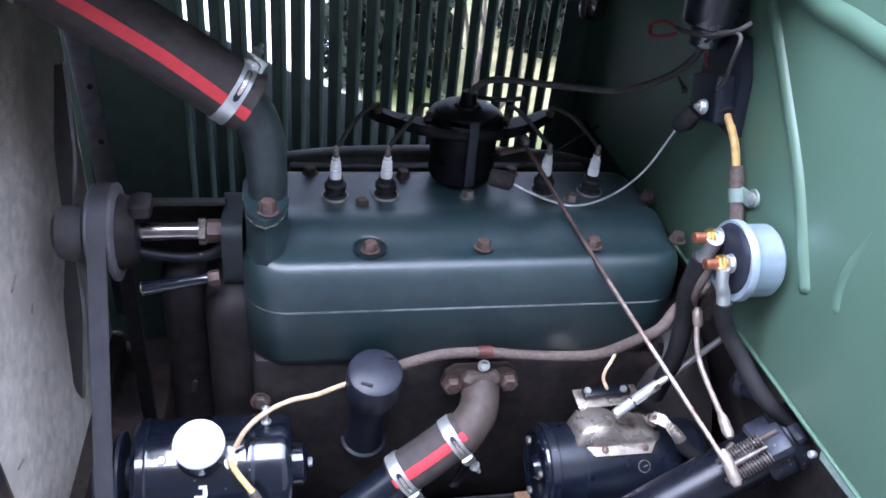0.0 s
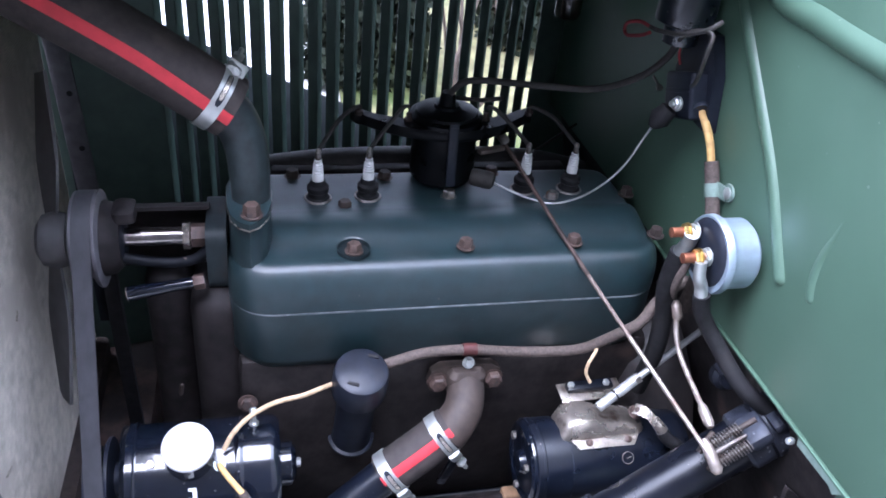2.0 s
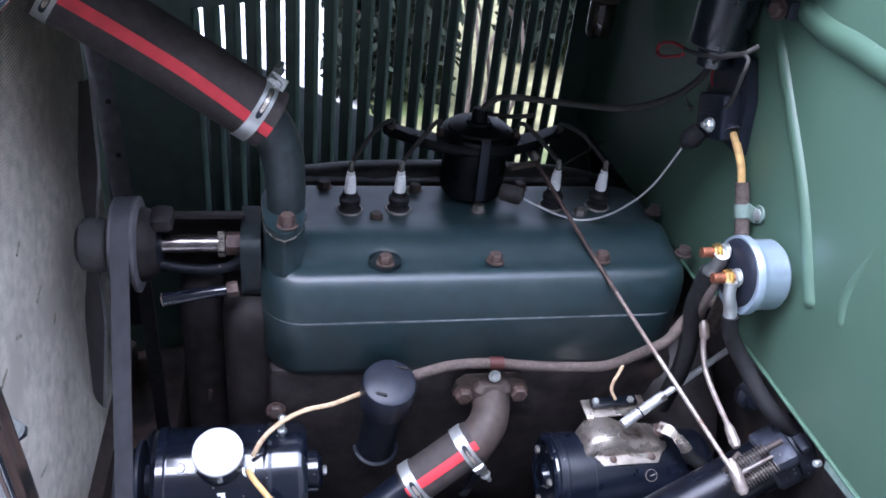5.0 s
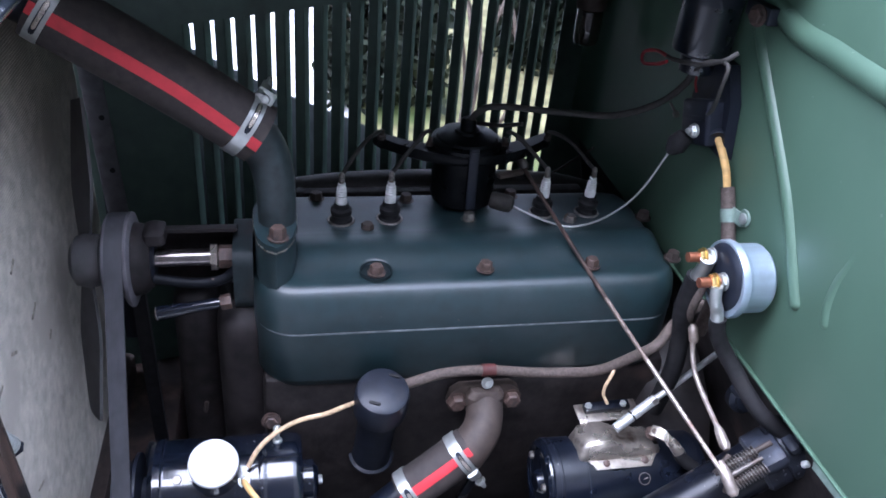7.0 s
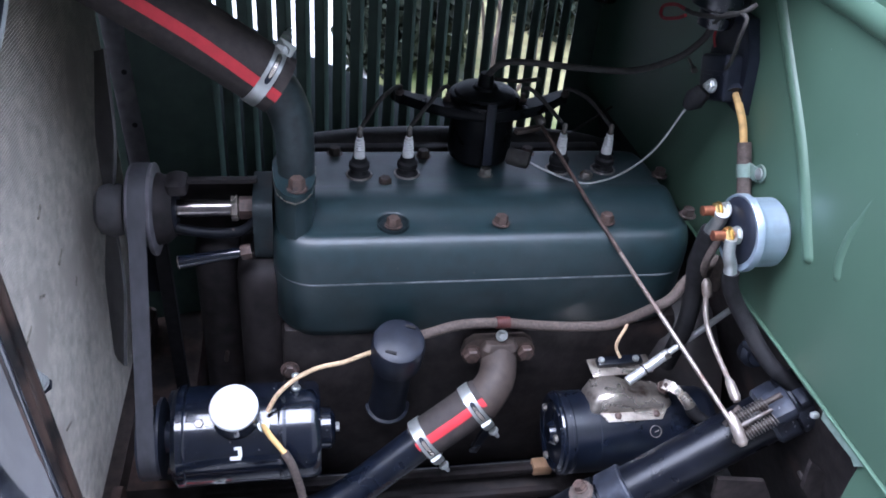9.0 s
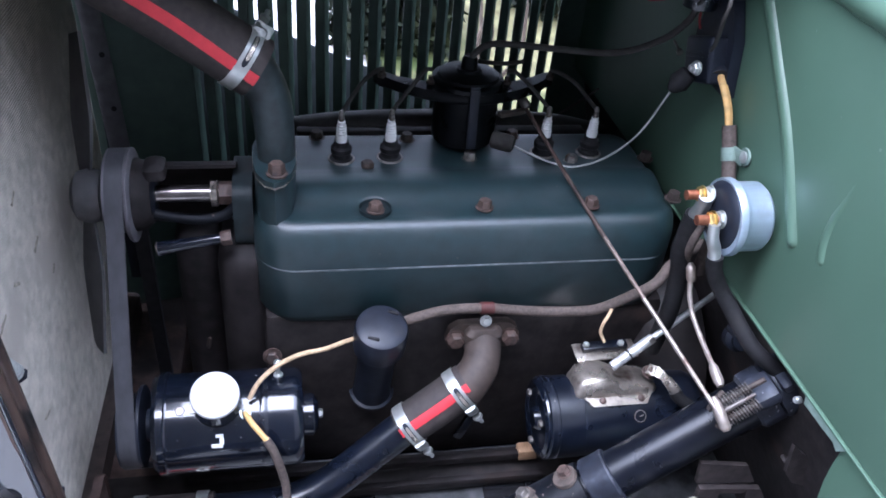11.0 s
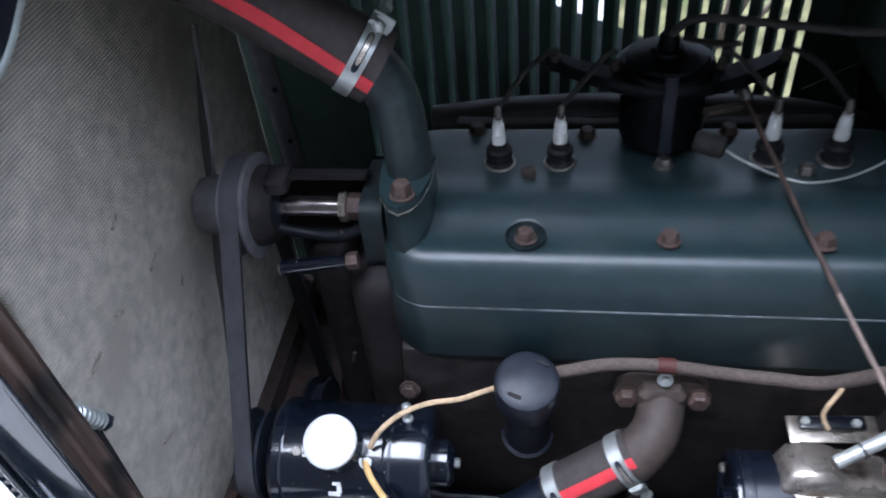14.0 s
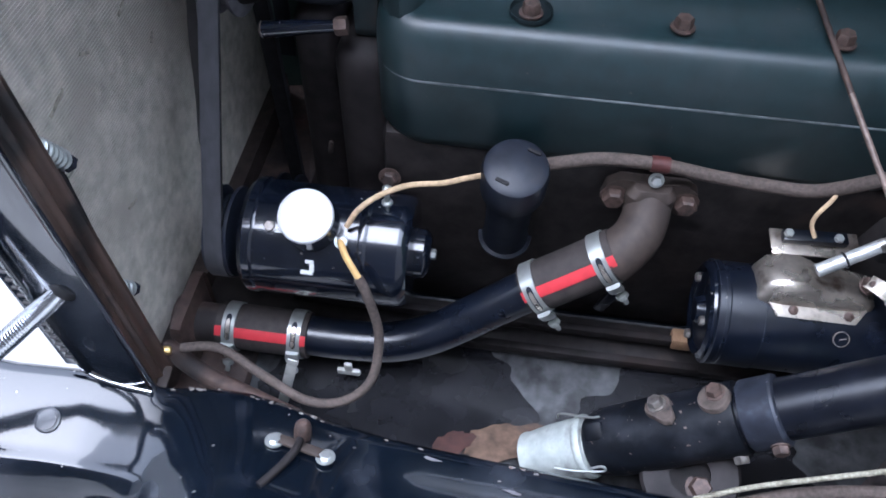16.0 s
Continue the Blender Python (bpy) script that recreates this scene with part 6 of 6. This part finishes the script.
for k in range(6):
    a = 2 + k % 5
    c = Vector(RAIL[a]).lerp(Vector(RAIL[a + 1]), random.random()) + V(0, -random.uniform(0.004, 0.03), 0.0016)
    s = random.uniform(0.004, 0.012)
    bm = prism([(s * random.uniform(0.8, 1.3) * math.cos(q), s * 0.18 * random.uniform(0.6, 1.5) * math.sin(q)) for q in (0.2, 0.9, 1.6, 2.3, 3.1, 3.9, 4.7, 5.5)], c, (1, -0.12, 0), (0.12, 1, 0), 0.0005)
    part("scuff", bm, STRAP_GREY, rail, "grey scuff in the paint")
pan_ob = thing("splash_pan", (-0.1, -0.17, 0.45), "grey oil-stained sheet metal splash pan", "splash pan")
pan = bmesh.new()


def pan_z(y):
    pts = ((-0.3, 0.478), (-0.2, 0.452), (-0.1, 0.462), (-0.04, 0.47))
    for (y0, z0), (y1, z1) in zip(pts, pts[1:]):
        if y <= y1:
            return z0 + (z1 - z0) * (y - y0) / (y1 - y0)
    return 0.47


ys = [-0.3, -0.27, -0.24, -0.2, -0.17, -0.14, -0.1, -0.07, -0.04]
loft(pan, [[V(x, y, pan_z(y)) for y in ys] + [V(x, y, pan_z(y) - 0.003) for y in reversed(ys)] for x in (-0.5, -0.3, -0.1, 0.1, 0.45)])
part("sheet", pan, PAN, pan_ob)


def blob(cx, cy, rx, ry, seed, lift, mat, name, label, skew=0.0):
    """A stain of uneven outline lying on the pan."""
    random.seed(seed)
    ph = [random.uniform(0, 6.28) for _ in range(5)]
    n = 120
    rings = []
    for f in (0.02, 0.35, 0.7, 1.0):
        ring = []
        for k in range(n):
            a = 2 * math.pi * k / n
            rr = f * (1 + 0.1 * math.sin(2 * a + ph[0]) + 0.09 * math.sin(3 * a + ph[1]) + 0.07 * math.sin(5 * a + ph[2]) + 0.045 * math.sin(9 * a + ph[3]) + 0.03 * math.sin(14 * a + ph[4]) + 0.02 * math.sin(23 * a))
            y = min(-0.045, max(-0.295, cy + ry * rr * math.sin(a)))
            x = cx + rx * rr * math.cos(a) + skew * (y - cy)
            ring.append(V(x, y, pan_z(y) + lift))
        rings.append(ring)
    bm = bmesh.new()
    loft(bm, rings, closed=True, cap0=True, cap1=False)
    part(name, bm, mat, pan_ob, label)


blob(-0.245, -0.16, 0.14, 0.11, 3, 0.004, OIL, "oil_stain", "wide black oil stain")
blob(-0.11, -0.225, 0.05, 0.028, 6, 0.006, PAN_RUST, "rust_patch", "brown rust patch", skew=0.8)
blob(-0.17, -0.24, 0.02, 0.022, 15, 0.0066, RED_RUST, "rust_patch", "dark red rust patch", skew=0.4)
blob(0.11, -0.19, 0.125, 0.1, 12, 0.0045, OIL, "oil_stain", "black oil stain")

for z, y in ((0.487, -0.11), (0.505, -0.085)):
    part("pan_rail", box((-0.14, y, z), (0.5, 0.01, 0.012), bevel=0.0015), GREASE, block)
part("packing", box((0.09, -0.082, 0.506), (0.03, 0.02, 0.02), bevel=0.003), TAN_BLOCK, block, "tan packing block")
part("lever", box((-0.012, -0.085, 0.575), (0.014, 0.008, 0.05), turn=(0, 20, 0), bevel=0.004), BLACK_GLOSS, block)
brk = thing("pipe_bracket", (-0.35, -0.2, 0.47), "bare steel strap hanging below the hose clamp", "bracket")
part("strap", box((-0.3655, -0.2095, 0.505), (0.012, 0.002, 0.104), turn=(-3, 14, 0), bevel=0.0005), STRAP_PALE, brk)
solid("wing_nut", box((-0.303, -0.172, 0.494), (0.01, 0.005, 0.016), bevel=0.002, bm=box((-0.303, -0.172, 0.484), (0.028, 0.006, 0.009), bevel=0.002)), STRAP_PALE, (-0.303, -0.172, 0.477), "small bare steel wing nut below the pipe", "fastener")
clus = thing("rail_bracket", (-0.305, -0.305, 0.56), "rusty bracket held by two bright bolts on the rail", "bracket")
part("strap", box((-0.312, -0.3165, 0.5825), (0.05, 0.011, 0.004), turn=(-18, 0, -12), bevel=0.0015), IRON, clus)
part("post", lathe([(0.009, 0), (0.009, 0.012), (0.0075, 0.02), (0.004, 0.024)], (-0.316, -0.301, 0.572), (0.1, 0.2, 1), 14), RUST_BOLT, clus, "copper-red bolt end")
part("hook", tube([(-0.314, -0.311, 0.586), (-0.316, -0.327, 0.591), (-0.326, -0.347, 0.594), (-0.338, -0.367, 0.598)], 0.0042, 12), GREASE, clus)
for x, y in ((-0.337, -0.309), (-0.283, -0.319)):
    part("bolt", hexbolt((x - 0.003, y - 0.005, 0.5815), (0, 0.3, 1), 0.0062, 0.005, 0.0098), ZINC, clus, "bright zinc bolt")
wing2 = bmesh.new()
rings = []
WING = [(-1.5, -0.262, 0.66, 1.0, 0.0), (-1.1, -0.262, 0.64, 1.0, 0.0), (-0.85, -0.262, 0.605, 1.0, 0.0), (-0.7, -0.262, 0.58, 1.0, 0.0), (-0.64, -0.262, 0.573, 1.0, 0.0), (-0.58, -0.258, 0.569, 1.0, 0.0), (-0.545, -0.258, 0.5675, 0.95, 0.0), (-0.515, -0.26, 0.567, 0.6, 0.05), (-0.49, -0.262, 0.566, 0.1, 0.15)]
WING += [(x, yi, z + 0.001, 0.0, min(1.0, 0.25 + (x + 0.47) * 3)) for x, yi, z in RAIL]


def wing_at(x):
    for p, q in zip(WING, WING[1:]):
        if x <= q[0]:
            f = (x - p[0]) / (q[0] - p[0])
            return [u + (w - u) * f for u, w in zip(p, q)]
    return WING[-1]


def ease(x, a, b):
    f = max(0.0, min(1.0, (x - a) / (b - a)))
    return f * f * (3 - 2 * f)


for x in [-1.5, -1.3, -1.1, -0.95, -0.85, -0.75] + [-0.7 + 0.012 * k for k in range(44)] + [-0.12, 0.0, 0.12, 0.25, 0.42]:
    _, yi, z0, _, s = wing_at(x)
    b = 1 - ease(x, -0.55, -0.43)
    up = ease(x, -0.5, -0.36)
    lip = ease(x, -0.29, -0.2)
    ring = []
    for d, zb, zs, zu, zl in ((-0.004, -0.03, 0, 0, 0), (0.0, -0.003, 0, 0, 0), (0.004, 0, 0, 0.001, -0.0009625), (0.012, -0.001, 0, 0.003, -0.003094), (0.02, -0.0025, 0, 0.0055, -0.005844), (0.035, -0.0055, 0, 0.0105, -0.01134), (0.05, -0.0095, -0.001, 0.016, -0.01685), (0.065, -0.0135, -0.0015, 0.0215, -0.02063), (0.08, -0.0175, -0.0018, 0.027, -0.02337), (0.09, -0.0205, -0.002, 0.031, -0.02509), (0.095, -0.0205, -0.0022, 0.033, -0.02579), (0.1, -0.022, -0.0025, 0.035, -0.02612), (0.106, -0.03, -0.003, 0.037, -0.02681), (0.116, -0.055, -0.004, 0.04, -0.0275), (0.135, -0.1, -0.005, 0.046, -0.02887), (0.165, -0.16, -0.007, 0.052, -0.03094), (0.21, -0.23, -0.012, 0.06, -0.03438), (0.3, -0.3, -0.03, 0.07, -0.04125)):
        base = zb if d <= 0 else zb * b
        ring.append(V(x, yi - d, z0 + base + zs * s + zu * up + zl * lip))
    ring += [V(x, yi - 0.42, z0 - 0.3 + 0.2 * up), V(x, yi - 0.46, z0 - 0.36)]
    ring += [p + V(0, 0.003, -0.004) for p in reversed(ring)]
    rings.append(ring)
loft(wing2, rings)
near_wing = thing("front_wing", (-0.55, -0.35, 0.4), "glossy black front wing with a low round bolt", "car wing")
part("panel", wing2, FENDER_BLACK, near_wing, sharp=70)
part("seam_bead", tube([(-0.563, -0.264, 0.58), (-0.542, -0.269, 0.574), (-0.515, -0.272, 0.5705), (-0.485, -0.274, 0.569)], 0.0026, 10), CHROME, near_wing, "bright seam bead")
part("bolt", lathe([(0.0135, -0.001), (0.0135, 0.0006), (0.012, 0.001), (0.0118, 0.0004), (0.0105, 0.0004), (0.0103, 0.0014), (0.0002, 0.0018)], (-0.585, -0.316, 0.5585), (0, -0.24, 1), 28), BLACK_GLOSS, near_wing, "low round bolt head")
cable("brake_cable", [(0.07, -0.315, 0.585), (0.113, -0.31, 0.616), (0.16, -0.31, 0.652), (0.192, -0.309, 0.672), (0.212, -0.304, 0.672), (0.222, -0.3, 0.655)], 0.0026, CABLE_PALE, "thin pale braided cable along the rail")
cable("rail_hose", [(0.08, -0.32, 0.57), (0.149, -0.312, 0.616), (0.21, -0.312, 0.645), (0.3, -0.312, 0.66)], 0.006, LOOM, "dark cloth-covered line along the rail")
bowl = thing("fuel_bowl", (0.25, 0.4, 1.02), "dim brown glass fuel bowl on the firewall", "fuel bowl")
part("glass", lathe([(0.01, 0), (0.018, 0.004), (0.021, 0.012), (0.021, 0.055), (0.018, 0.06)], (0.24, 0.4, 1.045), (0, 0, 1), 28), BOWL_GLASS, bowl)
part("cap", lathe([(0.023, 0.06), (0.024, 0.064), (0.024, 0.08), (0.012, 0.084), (0.012, 0.1)], (0.24, 0.4, 1.045), (0, 0, 1), 28), IRON, bowl)
part("pipe", tube([(0.235, 0.4, 1.12), (0.24, 0.39, 1.15), (0.27, 0.37, 1.17), (FW, 0.36, 1.17)], 0.004, 10), BRASS, bowl)


def spring_bolt(p, d, length, r, name, label):
    d = Vector(d).normalized()
    ob = thing(name, p, label, "bolt", "radiator stay bolts")
    part("shank", lathe([(r * 0.78, -0.01), (r * 0.78, length)], p, d, 16), ZINC, ob)
    part("thread", coil(p, Vector(p) + d * length, r * 0.82, length / 0.0052, 0.0021), ZINC, ob)
    part("nut", hexbolt(Vector(p) + d * length, d, r * 0.95, r * 0.7), BLACK_SATIN, ob)


spring_bolt((-0.518, -0.236, 0.895), (0.22, 0.42, -0.88), 0.056, 0.0088, "stay_bolt", "bright coil spring and stay bolt on radiator edge")
spring_bolt((-0.515, -0.226, 0.689), (0.3, 0.5, -0.8), 0.034, 0.0075, "stay_bolt", "bright coil spring and stay bolt on radiator edge")

lamp_lead = thing("lamp_conduit", (-0.52, -0.262, 0.73), "bright ribbed metal headlamp conduit with rubber grommet", "conduit")
LC = [(-0.523, -0.263, 0.737), (-0.56, -0.285, 0.705), (-0.62, -0.32, 0.66), (-0.72, -0.37, 0.61)]
part("tube", tube(LC, 0.0088, 16), CHROME, lamp_lead)
lp = smooth_path(LC, 10)
for p0, p1 in zip(lp, lp[1:]):
    d = p1 - p0
    for q in (0.0, 0.5):
        part("ring", lathe([(0.0086, -0.0016), (0.0103, -0.0008), (0.0103, 0.0008), (0.0086, 0.0016)], p0 + d * q, d, 12), CHROME, lamp_lead)
part("grommet", lathe([(0.008, -0.006), (0.014, -0.004), (0.015, 0.004), (0.009, 0.008)], LC[0], V(-0.7, -0.4, -0.6), 18), BLACK_RUBBER, lamp_lead)
part("inner_tube", tube([(-0.522, -0.262, 0.74), (-0.515, -0.258, 0.76), (-0.516, -0.256, 0.775)], 0.0055, 12), CHROME, lamp_lead)
